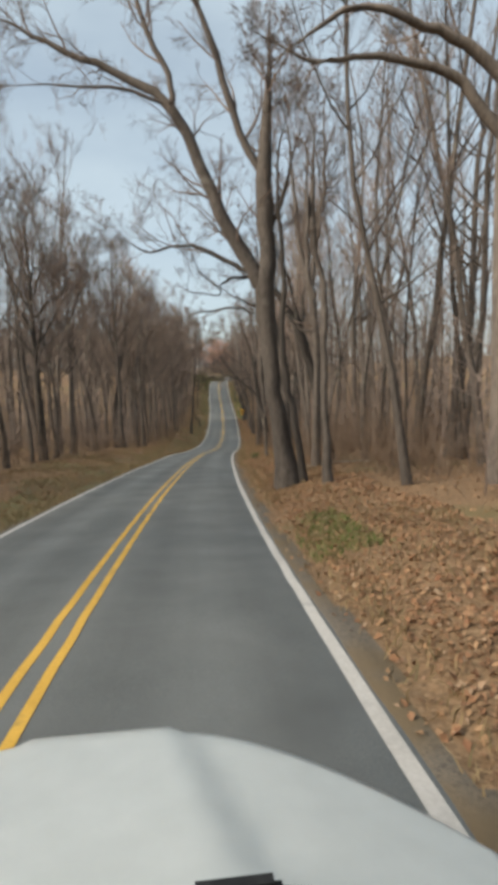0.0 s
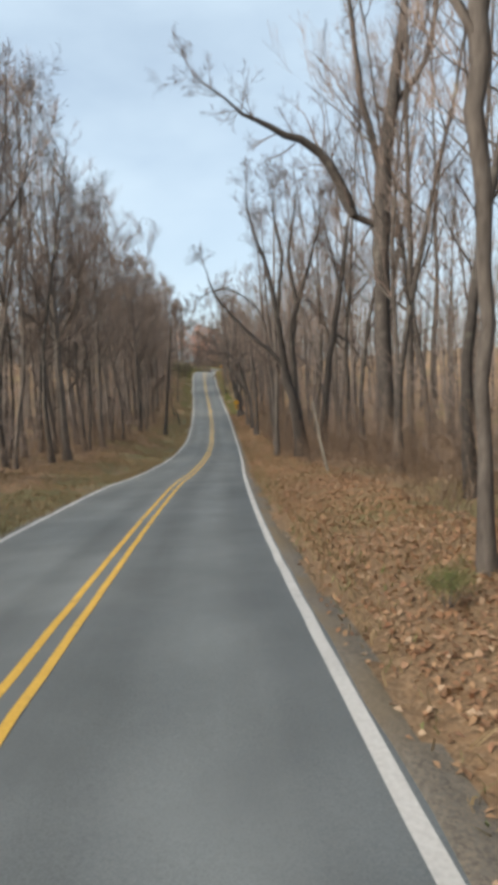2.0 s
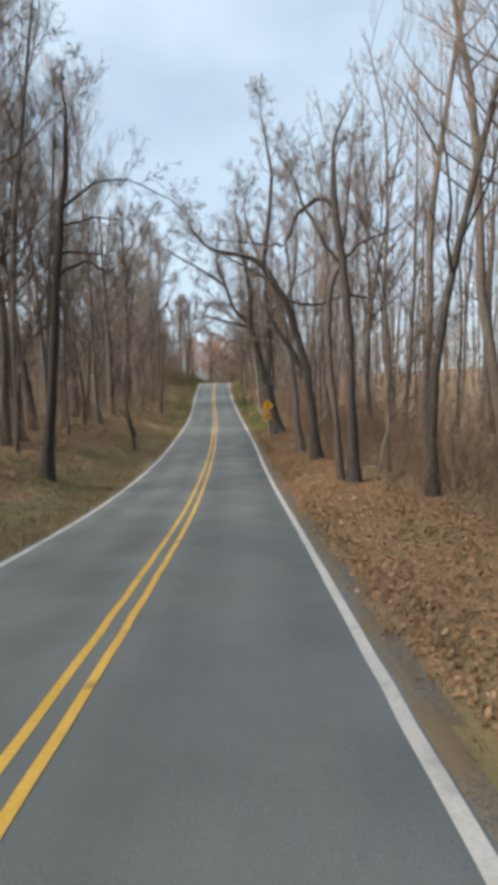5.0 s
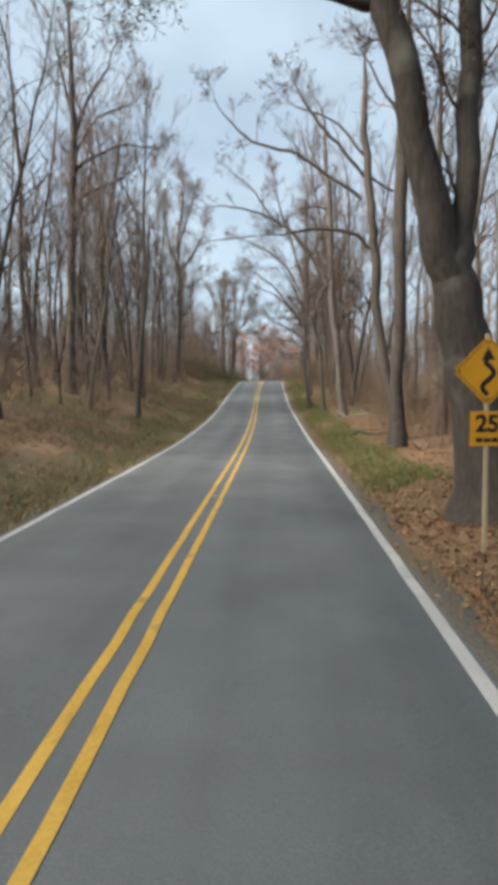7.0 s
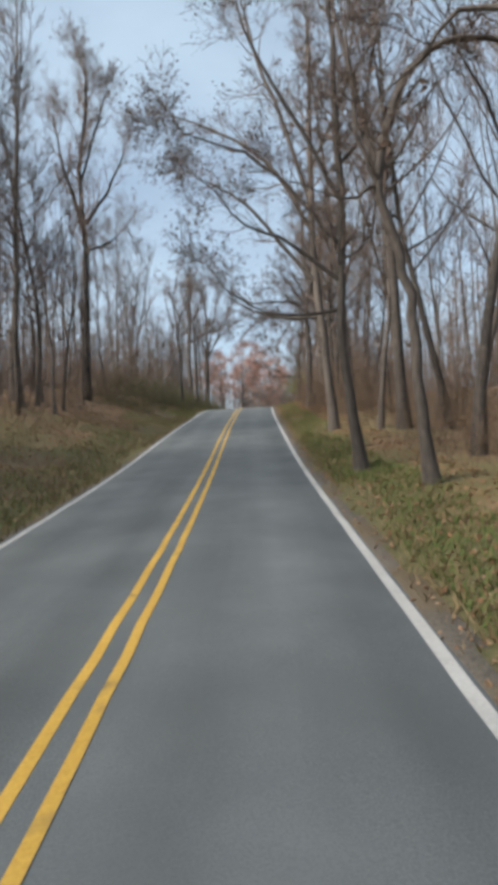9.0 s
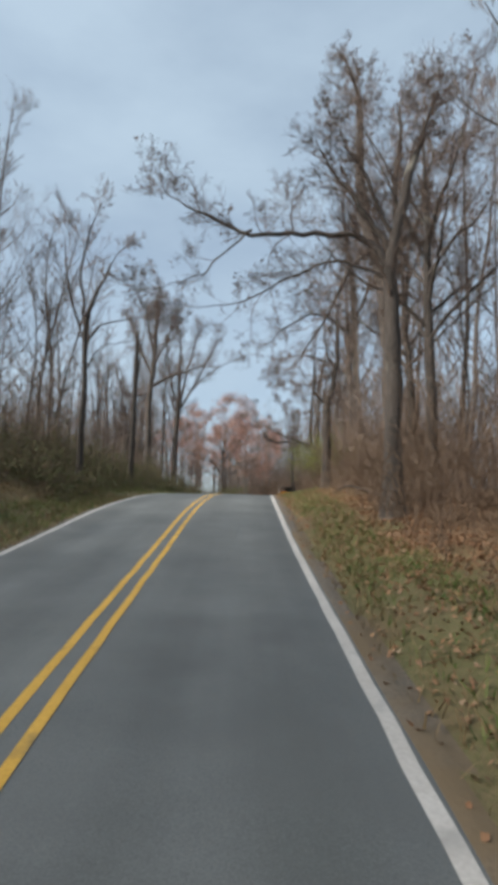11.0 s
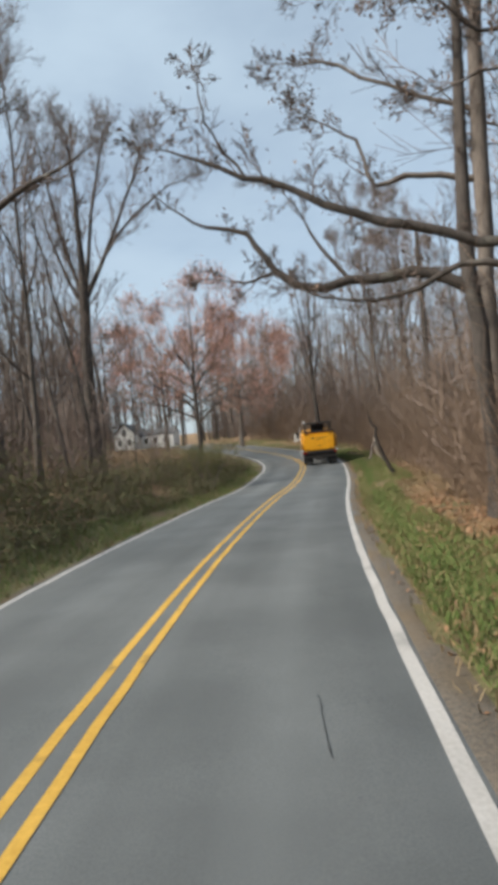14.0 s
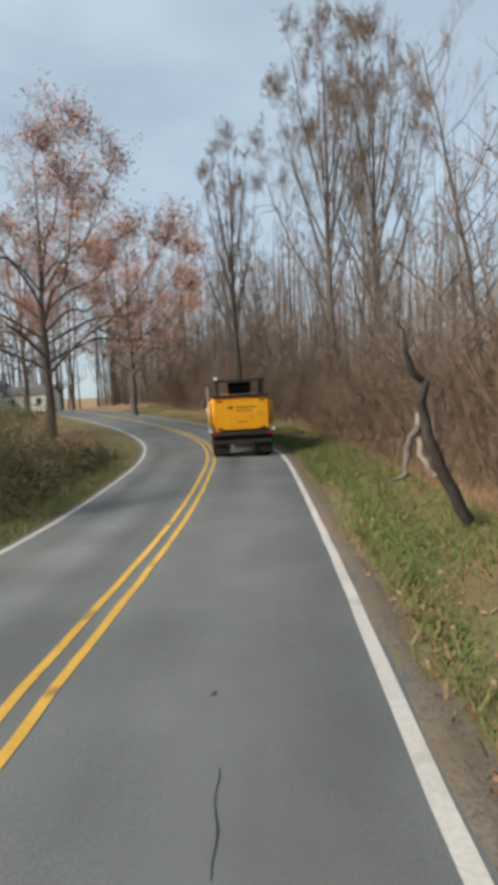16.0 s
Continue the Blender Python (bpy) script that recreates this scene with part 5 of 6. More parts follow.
def far_woods():
    """The depth of the forest: many thin bare trees far behind, as one mass."""
    rng = np.random.default_rng(9)
    protos = []
    for k in range(6):
        wood, thin = Tubes(), Tubes()
        hgt = rng.uniform(20, 27)
        path = wander(np.array([0, 0, -.4]), np.array([0, 0, 1.0]), hgt, 6, rng, 0.04, 0.03)
        wood.add(path, np.linspace(.18, .02, 7), 5)
        for c in range(11):
            g = rng.uniform(.25, .97)
            i = int(g * 6)
            q = wander(path[i], offshoot(np.array([0, 0, 1.0]), .8, rng), hgt * .2 * (1.25 - g) + .6, 3, rng, .14, .14)
            for a in range(3):
                thin.sliver(q[a], q[a + 1], .042 - .011 * a)
            for e in range(7):
                j = rng.integers(1, 4)
                w = wander(q[j], offshoot(unit(q[-1] - q[0]), .8, rng), rng.uniform(.8, 2.2), 1, rng, .2, .1)
                thin.sliver(w[0], w[1], .032)
        protos.append((wood.arrays(), thin.arrays()))
    N = 12000
    xs = rng.uniform(-150, 150, N)
    ys = rng.uniform(-70, 420, N)
    s, o = nearest(xs, ys)
    d = np.abs(o)
    keep = (d > 22) & (rng.random(N) < np.where(d < 46, 0.30, np.where(d < 80, 0.10, 0.05)))
    keep |= (ys > 285) & (xs < 12) & (ys < 352) & (d > 12) & (rng.random(N) < 0.85)
    open_land = (o < 0) & (s > 205) & (ys > 225) & (d < 34)
    keep &= ~(open_land & (rng.random(N) < 0.3))
    keep &= (np.hypot(xs - .5, ys - 313) > 8)
    belt = rng.uniform((-130, 326), (70, 352), (420, 2))
    keep &= ~in_yard(xs, ys)
    xs, ys = np.concatenate([xs[keep], belt[:, 0]]), np.concatenate([ys[keep], belt[:, 1]])
    z = ground_at(xs, ys)
    lists = []
    for x, y, zz in zip(xs, ys, z):
        (wv, wf), (tv, tf) = protos[rng.integers(0, 6)]
        R, o = spin(rng.uniform(0, 6.28), rng.uniform(.8, 1.15)).T, np.array([x, y, zz])
        lists.append((wv @ R + o, wf, int(rng.integers(1, 3))))
        lists.append((tv @ R + o, tf, 0))
    mass("far_woods", "deep bare winter forest of thin grey-brown trees", lists)


far_woods()


def understorey():
    """Thin young growth that fills the wood between the trunks."""
    rng = np.random.default_rng(17)
    n = 3800
    s = rng.uniform(-20, 300, n)
    side = np.where(rng.random(n) < .58, -1, 1)
    off = side * (8.2 + rng.gamma(1.6, 7.0, n))
    P = at(s, off)
    sn, on = nearest(P[:, 0], P[:, 1])
    ok = (np.abs(on) > np.where((sn > 200) & (on < 0), 12.0, 8.0)) & (np.abs(off) < 48)
    P = P[ok]
    P[:, 2] = ground_at(P[:, 0], P[:, 1])
    more = np.concatenate([rng.uniform((-60, 286), (40, 345), (900, 2)), rng.uniform((-120, 324), (60, 340), (1100, 2)), rng.uniform((-25, 322), (40, 336), (450, 2)), rng.uniform((-30, 330), (50, 350), (700, 2))])
    more = more[~in_yard(more[:, 0], more[:, 1])]
    sm, om = nearest(more[:, 0], more[:, 1])
    more = more[(np.abs(om) > 10) & (np.hypot(more[:, 0] - .5, more[:, 1] - 314) > 7)]
    P = np.concatenate([P, np.column_stack([more, ground_at(more[:, 0], more[:, 1])])])
    # thick young growth beside the bend
    sb = rng.uniform(198, 300, 900)
    ob = np.where(rng.random(900) < .78, rng.uniform(6.6, 15, 900), -rng.uniform(11, 26, 900))
    Q = at(sb, ob)
    P = np.concatenate([P, Q[np.abs(nearest(Q[:, 0], Q[:, 1])[1]) > 6.4]])
    P = P[~in_yard(P[:, 0], P[:, 1])]
    protos = []
    for k in range(10):
        tb = Tubes()
        h = rng.uniform(4, 9)
        q = wander(np.zeros(3), np.array([rng.normal(0, .1), rng.normal(0, .1), 1.0]), h, 4, rng, .10, .03)
        for a in range(4):
            tb.sliver(q[a], q[a + 1], .024 - .005 * a)
        for b in range(16):
            i = rng.integers(0, 4)
            p = q[i] + (q[i + 1] - q[i]) * rng.random()
            e = p + offshoot(unit(q[i + 1] - q[i]), .9, rng) * rng.uniform(.6, 2.0)
            tb.sliver(p, e, .015)
            for c in range(2):
                g = p + (e - p) * rng.uniform(.3, .9)
                tb.sliver(g, g + offshoot(unit(e - p), .8, rng) * rng.uniform(.3, .9), .011)
        protos.append(tb.arrays())
    lists = []
    for p in P:
        v, f = protos[rng.integers(0, 10)]
        sc = rng.uniform(.6, 1.2) * (1.35 if p[1] > 285 else 1.0)
        lists.append((v @ spin(rng.uniform(0, 6.28), sc).T + p, f, 0))
    mass("understorey", "thin bare saplings filling the wood between the trunks", lists)


understorey()

# ================= loose cover: leaves, grass, brush =================


def scatter(s0, s1, o0, o1, density, rng):
    n = int((s1 - s0) * abs(o1 - o0) * density)
    return rng.uniform(s0, s1, n), rng.uniform(min(o0, o1), max(o0, o1), n)


def build_litter():
    rng = np.random.default_rng(21)
    S, O = [], []
    for s0, s1, o0, o1, dens in ((-6, 60, 3.75, 7.0, 210), (60, 128, 3.6, 7.0, 170), (128, 150, 3.8, 7.0, 90), (-6, 205, 3.2, 3.45, 16), (-6, 205, 3.45, 3.9, 50), (205, 265, 3.3, 3.6, 12), (150, 205, 3.9, 7, 90), (182, 206, 4.6, 6.6, 100), (200, 234, 4.3, 6.4, 150), (198, 226, 3.7, 4.5, 140), (186, 224, 6.2, 9.5, 60), (220, 262, 3.5, 6, 30), (-6, 150, 7.0, 14, 22),
                                 (-6, 95, -4.0, -9, 36), (95, 200, -3.7, -9, 34), (-6, 200, -9, -16, 6)):
        s, o = scatter(s0, s1, o0, o1, dens, rng)
        S.append(s)
        O.append(o)
    S, O = np.concatenate(S), np.concatenate(O)
    clump = np.sin(S * .9 + np.sin(O * 1.7)) * np.cos(O * 1.1 + S * .33) + rng.normal(0, .6, len(S))
    keep = clump > -1.0
    S, O = S[keep], O[keep]
    P = at(S, O, 0.02)
    n = len(P)
    a = rng.uniform(0, 6.28, n)
    tilt = rng.normal(0, .45, (n, 2))
    A = np.stack([np.cos(a), np.sin(a), tilt[:, 0]], -1)
    B = np.stack([-np.sin(a), np.cos(a), tilt[:, 1]], -1)
    sz = rng.uniform(.022, .058, (n, 1))
    lift = np.array([0, 0, 1.0]) * sz * .45
    v = np.stack([P - A * sz, P + B * sz * .6 + lift, P + A * sz + lift * .5, P - B * sz * .6 + lift], 1).reshape(-1, 3)
    base = np.arange(n)[:, None] * 4
    f = np.concatenate([base + np.array([[0, 1, 2]]), base + np.array([[0, 2, 3]])], 1).reshape(-1, 3)
    ob = mesh_object("fallen_leaves", v, f, M_LITTER)
    tagged(ob, "brown and orange fallen oak leaves on the verge", "leaf litter", kind="stuff")


def blades(name, label, mat, zones, seed, height, width):
    rng = np.random.default_rng(seed)
    S, O = [], []
    for s0, s1, o0, o1, dens in zones:
        s, o = scatter(s0, s1, o0, o1, dens, rng)
        S.append(s)
        O.append(o)
    S, O = np.concatenate(S), np.concatenate(O)
    keep = np.sin(S * .55 + 2 * np.sin(O * .9)) + np.cos(O * 2.1 + S * .21) + rng.normal(0, .5, len(S)) > -1.05
    S, O = S[keep], O[keep]
    P = at(S, O, -0.01)
    n = len(P)
    a = rng.uniform(0, 6.28, n)
    side = np.stack([np.cos(a), np.sin(a), np.zeros(n)], -1) * width * rng.uniform(.6, 1.4, (n, 1))
    lean = np.stack([rng.normal(0, .45, n), rng.normal(0, .45, n), np.ones(n)], -1) * height * rng.uniform(.4, 1.3, (n, 1))
    bend = np.stack([rng.normal(0, .3, n), rng.normal(0, .3, n), -.1 * np.ones(n)], -1) * height
    v = np.stack([P - side, P + side, P + lean * .6 + side * .6, P + lean * .6 - side * .6, P + lean + bend], 1).reshape(-1, 3)
    base = np.arange(n)[:, None] * 5
    f = np.concatenate([base + np.array([[0, 1, 2]]), base + np.array([[0, 2, 3]]), base + np.array([[3, 2, 4]])], 1).reshape(-1, 3)
    ob = mesh_object(name, v, f, mat)
    tagged(ob, label, "grass", kind="stuff")


def brush(name, label, zones, seed, height, lean, mat, r=.007, leaf=None, leaf_mat=None, leaf_size=.05, twigs=3):
    """Thickets of thin arching stems; zones: s0, s1, o0, o1, stems to the square metre."""
    rng = np.random.default_rng(seed)
    tb, tips = Tubes(), []
    for s0, s1, o0, o1, dens in zones:
        s, o = scatter(s0, s1, o0, o1, dens, rng)
        ok = np.sin(s * .8 + o) + np.cos(s * .37 - o * 1.3) + rng.normal(0, .5, len(s)) > -.9
        P = at(s[ok], o[ok], -.05)
        tall = height * (.35 + .95 * rng.random(len(P)) ** 1.6) * (.72 + .34 * np.sin(P[:, 1] * .62 + 2 * np.sin(P[:, 0] * .7)))
        tall = tall * np.clip((np.abs(o[ok]) - 4.2) / 3.2, .35, 1.0)
        for p, h in zip(P, tall):
            a = rng.uniform(0, 6.28)
            d = unit(np.array([math.cos(a) * lean, math.sin(a) * lean, 1.0]))
            q = wander(p, d, h, 3, rng, .18, -.05)
            for k in range(3):
                tb.sliver(q[k], q[k + 1], r * (1.0 - .25 * k))
            tips.append(q[-1])
            tips.append(q[-2])
            for _ in range(twigs):
                i = rng.integers(1, 3)
                w = q[i] + offshoot(unit(q[i + 1] - q[i]), .8, rng) * h * rng.uniform(.2, .5)
                tb.sliver(q[i], w, r * .6)
                tips.append(w)
                tips.append((w + q[i]) / 2)
    v, f = tb.arrays()
    ob = mesh_object(name, v, f, mat)
    tagged(ob, label, "undergrowth", kind="stuff")
    if leaf:
        tips = np.array(tips)
        pick = rng.random(len(tips)) < leaf
        lv, lf = leaf_quads(tips[pick], rng, leaf_size, .12, 3)
        ob = mesh_object(name + "_leaves", lv, lf, leaf_mat)
        tagged(ob, "small leaves on the stems of the thicket", "undergrowth", kind="stuff")


build_litter()
blades("green_grass", "short green grass along the road edge", M_GRASS,
       [(4.5, 9.0, 3.55, 4.9, 240), (30, 60, 3.4, 4.4, 12), (128, 162, 3.7, 5.6, 190), (160, 186, 3.7, 5.4, 170), (186, 205, 3.7, 5.2, 110), (203, 225, 3.6, 5.4, 260), (218, 268, 3.55, 4.9, 420), (240, 268, 4.9, 5.9, 300), (140, 190, -3.5, -5.6, 60), (190, 262, -3.4, -5.2, 170), (262, 300, 3.6, 8, 40)], 31, .17, .011)
blades("dry_grass", "dry straw-coloured grass on the banks", M_STRAW,
       [(-6, 205, 3.32, 3.6, 45), (-6, 205, 3.6, 4.0, 110), (-6, 100, 3.9, 6.5, 50), (100, 205, 3.8, 5.5, 50), (-6, 200, -3.3, -4.2, 130), (-6, 100, -4.2, -8.5, 80), (100, 200, -4.2, -8, 85), (205, 262, 3.3, 3.55, 60), (205, 262, 3.55, 3.9, 150), (196, 262, 4.4, 7.0, 90), (195, 256, -3.4, -5.0, 60)], 32, .20, .010)
brush("woodland_undergrowth", "thin bare saplings and briers under the trees",
      [(-6, 190, 7.2, 16, 2.2), (12, 110, 6.3, 11, 10), (-6, 190, -8.0, -18, 2.6), (-6, 190, -7.4, -10.5, 5), (95, 190, 6.4, 13, 7.5), (58, 72, 5.4, 7.2, 9), (188, 219, 5.9, 8.8, 5.0), (-6, 60, -20, -30, .5)], 41, 3.4, .5, M_BRIER, twigs=7)
brush("roadside_thicket", "dense tangle of bare brown stems beside the road",
      [(178, 206, 5.4, 10, 10), (206, 219, 8.6, 10, 12), (219, 233, 5.7, 8, 22), (233, 247, 6.6, 8, 22), (247, 266, 5.7, 8, 22), (206, 219, 10, 13, 10), (219, 266, 8, 13, 12), (264, 300, 6.5, 14, 10), (190, 206, -9, -16, 4)], 42, 5.6, .40, M_BRIER, r=.009, twigs=9)
brush("sapling_thicket", "tall thicket of thin brown saplings outside the bend",
      [(246, 300, 7.6, 15, 8)], 48, 5.8, .25, M_BRIER, r=.009, twigs=10)
brush("lawn_edge_brush", "low brown brush along the edge of the house lawn",
      [(268, 300, -8, -16, 3.0), (262, 276, -5.5, -8, 3.0)], 47, 2.2, .5, M_BRIER, twigs=6)
brush("bramble_bank", "dark green and brown bramble thicket on the bank",
      [(194, 262, -4.5, -7, 20), (194, 262, -7, -12, 13), (184, 196, -5.5, -11, 8)], 43, 2.9, .8, M_TWIG, leaf=.6, leaf_mat=M_BRAMBLE, leaf_size=.06)


def shrub(seed, s, off, size, mat, label):
    """Tall leafy shrub with many stems."""
    rng = np.random.default_rng(seed)
    wood, twigs, tips = Tubes(), Tubes(), []
    for k in range(7):
        a = k * .9 + rng.uniform(0, .6)
        d = unit(np.array([math.cos(a) * .45, math.sin(a) * .45, 1.0]))
        q = wander(np.array([math.cos(a) * .2, math.sin(a) * .2, -.1]), d, rng.uniform(2.6, 3.6), 5, rng, .10, .02)
        rr = np.linspace(.05, .015, 6)
        wood.add(q, rr, 5)
        spray(twigs, q, rr, rng, 11, 1.3, 2, .25, .02, tips)
    place = Matrix.Translation(Vector(at(s, off))) @ Matrix.Scale(size, 4)
    lv = leaf_quads(np.array(tips), rng, .036, .22, 8)
    root = new("shrub")
    root.matrix_basis = place
    v, f = wood.arrays()
    mesh_object("stem_clump", v, f, M_BARK, root)
    v, f = twigs.arrays()
    mesh_object("crown", v, f, M_TWIG, root)
    mesh_object("leaves", lv[0], lv[1], mat, root)
    tagged(root, label, "shrub")


shrub(44, 215.1, 6.9, 1.2, M_GREEN, "tall shrub with yellow-green leaves at the road edge")
shrub(46, 34.7, 4.6, .16, M_GRASS, "small green weed in the leaf litter")
shrub(45, 247.6, -5.3, .85, M_OLIVE, "olive-green bush among the brambles inside the bend")

# ================= things beside the road =================


def fallen_log(seed, pts, label, mat, name="fallen_log"):
    """pts: (s, off, height, radius)."""
    rng = np.random.default_rng(seed)
    q = resample([(*at(s, o, z), r) for s, o, z, r in pts], rng, .02)
    tb = Tubes()
    tb.add(q[:, :3], np.maximum(q[:, 3], .01), 8)
    v, f = tb.arrays()
    c = v.mean(axis=0)
    root = mesh_object(name, v - c, f, mat, smooth=True)
    root.location = c
    tagged(root, label, "log")


fallen_log(1, [(19.6, 5.7, .08, .03), (19.9, 6.4, .14, .045), (20.2, 7.3, .10, .05), (20.1, 9.0, .15, .04)], "pale fallen trunk lying among the leaves", M_PALE)
fallen_log(2, [(103.5, 6.0, .05, .05), (102.9, 6.5, .16, .045), (101.9, 7.4, .2, .03)], "pale broken log on the leaf litter", M_PALE)
fallen_log(3, [(100.2, 6.9, 0, .05), (100.4, 7.3, 1.3, .04), (100.8, 7.6, 2.6, .02)], "pale dead sapling leaning in the brush", M_PALE)
fallen_log(4, [(113, 5.7, 0, .09), (112.9, 6.4, 1.2, .07), (112.8, 7.2, 2.3, .04)], "pale dead branch propped against a tree", M_PALE)
fallen_log(5, [(52.2, 6.5, 0, .07), (52.6, 6.2, 1.5, .05), (53, 6.0, 3.0, .03)], "pale leaning dead stem", M_PALE)
fallen_log(6, [(141, 4.9, .06, .05), (140.6, 5.3, .22, .045), (140.0, 5.6, .12, .04), (139.4, 6.4, .16, .02)], "fallen branch on the verge", M_BARK)
fallen_log(7, [(152, 5.8, .35, .05), (151.4, 6.3, .12, .05), (150.2, 7.2, .28, .04), (149, 8.4, .12, .02)], "fallen branch in the verge grass", M_PALE)
fallen_log(8, [(244.1, 5.45, -.05, .12), (243.9, 5.2, .35, .11), (243.8, 4.75, 1.4, .10), (243.8, 4.55, 2.25, .085), (243.8, 4.62, 2.6, .07), (243.8, 4.42, 2.9, .06), (243.7, 4.30, 3.3, .035), (243.7, 4.22, 3.6, .015)], "dark broken trunk leaning out of the thicket", M_BARK_DARK)
fallen_log(9, [(243.8, 4.6, 2.3, .05), (243.8, 4.5, 1.9, .06), (243.8, 4.34, 1.65, .055), (243.8, 4.28, 1.35, .05), (243.7, 4.22, 1.15, .04), (243.6, 3.95, 1.1, .015)], "bent dead branch hanging on the broken trunk", M_BARK)
fallen_log(11, [(243.8, 4.75, 1.05, .045), (243.8, 4.6, 1.3, .055), (243.8, 4.5, 1.8, .05), (243.8, 4.56, 2.2, .04)], "pale splintered stub against the broken trunk", M_PALE)
fallen_log(10, [(196, 5.3, .4, .02), (194.8, 5.6, .55, .03), (193.0, 6.3, .4, .032), (190.8, 7.0, .3, .03)], "fallen branch slanting over the bank", M_BARK)


def left_snag(s, off, pts, r, label):
    rng = np.random.default_rng(int(s))
    wood, twigs = Tubes(), Tubes()
    q = resample([(x, y, z, rr * r) for y, x, z, rr in pts], rng, .02)
    wood.add(q[:, :3], q[:, 3], 7)
    spray(twigs, q[:, :3], q[:, 3], rng, 5, .45, 2, .4, -.02)
    h = float(np.interp(s, S_LINE, heads))
    tree_thing(wood, twigs, M_BARK_DARK, label, place=Matrix.Translation(Vector(at(s, off))) @ Matrix.Rotation(h, 4, "Z"))


left_snag(115.4, -5.0, [(0, 0, -.2, 1.2), (0, -.1, 1.0, 1), (0, -.35, 2.0, .8), (0, -.9, 2.6, .4)], .11, "small crooked dead tree on the bank")
left_snag(121.7, -5.8, [(0, 0, -.2, 1.2), (0, -.45, 1.2, 1), (0, -.65, 2.8, .8), (0, -.35, 4.4, .5)], .10, "dark crooked sapling on the bank")
left_snag(147.0, -6.4, [(0, 0, -.2, 1.2), (0, .1, 3, 1), (0, .5, 7, .8), (0, .7, 11, .4)], .13, "leaning bare young tree on the grassy bank")
left_snag(248.4, 8.1, [(0, 0, -.2, 1.2), (0, 0, 5, 1), (0, .1, 10, .8), (0, .15, 14, .55)], .18, "tall dead snag with a broken top")


def utility_pole():
    root = new("utility_pole")
    root.location = at(209, -5.7)
    part("pole", cyl_bm((0, 0, -.5), (0, 0, 9.6), .15, .11, 12), M_BARK_DARK, root)
    part("conduit", cyl_bm((.17, -.05, 0), (.14, -.05, 9.0), .03, .03, 8), M_CHASSIS, root)
    tagged(root, "dark weathered wooden utility pole above the brambles", "utility pole")


utility_pole()


def curve_sign():
    """Yellow winding-road warning diamond with a speed plate below, on one post."""
    s, off = 123.0, 4.36
    root = new("road_sign")
    h = float(np.interp(s, S_LINE, heads))
    root.matrix_basis = Matrix.Translation(Vector(at(s, off))) @ Matrix.Rotation(h + radians(3), 4, "Z") @ Matrix.Scale(.93, 4)
    part("post", box_bm(-.03, .03, .0, .05, -.4, 3.35, .006), M_POST, root, "pale weathered post")
    # diamond with rounded corners
    bm = bmesh.new()
    bmesh.ops.create_cube(bm, size=1)
    for v in bm.verts:
        v.co = Vector((v.co.x * .76, v.co.y * .006, v.co.z * .76))
    bmesh.ops.bevel(bm, geom=[e for e in bm.edges if abs(e.verts[0].co.y - e.verts[1].co.y) > .004], offset=.05, segments=4, affect="EDGES")
    bm.transform(Matrix.Translation((0, -.006, 2.78)) @ Matrix.Rotation(radians(45), 4, "Y"))
    panel = part("warning_panel", bm, M_SIGN, root, "yellow diamond warning panel")
    rim = bmesh.new()
    bmesh.ops.create_cube(rim, size=1)
    for v in rim.verts:
        v.co = Vector((v.co.x * .70, v.co.y * .002, v.co.z * .70))
    bmesh.ops.bevel(rim, geom=[e for e in rim.edges if abs(e.verts[0].co.y - e.verts[1].co.y) > .001], offset=.045, segments=4, affect="EDGES")
    front = [f for f in rim.faces if f.normal.y < -.9]
    ring = set(bmesh.ops.inset_region(rim, faces=front, thickness=.014)["faces"])
    bmesh.ops.delete(rim, geom=[f for f in rim.faces if f not in ring], context="FACES")
    rim.transform(Matrix.Translation((0, -.0125, 2.78)) @ Matrix.Rotation(radians(45), 4, "Y"))
    part("border", rim, M_BLACK, panel, "thin black border")
    # winding arrow
    zs = np.linspace(2.42, 2.98, 29)
    xs = .085 * np.sin((zs - 2.42) / .56 * 2 * math.pi * 1.25 + math.pi) * np.clip((2.99 - zs) / .1, 0, 1)
    v, f = [], []
    for i, (x, z) in enumerate(zip(xs, zs)):
        j0, j1 = max(i - 1, 0), min(i + 1, 28)
        t = unit(np.array([xs[j1] - xs[j0], zs[j1] - zs[j0]]))
        nx, nz = t[1] * .036, -t[0] * .036
        v += [(x - nx, -.013, z - nz), (x + nx, -.013, z + nz)]
        if i:
            f.append((2 * i - 2, 2 * i - 1, 2 * i + 1, 2 * i))
    k = len(v)
    v += [(-.10, -.013, 2.95), (.10, -.013, 2.95), (0, -.013, 3.15)]
    f.append((k, k + 1, k + 2))
    mesh_object("winding_arrow", v, f, M_BLACK, panel, "black winding arrow")
    plate = part("speed_plate", box_bm(-.265, .265, -.009, -.003, 1.64, 2.17, .003), M_SIGN, root, "square yellow speed plate")
    text = bpy.data.curves.new("speed", "FONT")
    text.body, text.size, text.align_x, text.align_y, text.extrude, text.offset = "25", .36, "CENTER", "CENTER", .001, .012
    tmp = new("numerals", text)
    bpy.context.view_layer.update()
    me = bpy.data.meshes.new_from_object(tmp.evaluated_get(bpy.context.evaluated_depsgraph_get()))
    bpy.data.objects.remove(tmp)
    me.materials.clear()
    me.materials.append(M_BLACK)
    num = new("numerals", me)
    num.parent, num.location, num.rotation_euler = plate, (0, -.012, 1.97), (radians(90), 0, 0)
    for i, (x0, x1) in enumerate(((-.17, -.07), (-.05, .05), (.07, .17))):
        part("lettering", box_bm(x0, x1, -.012, -.010, 1.70, 1.765), M_BLACK, plate)
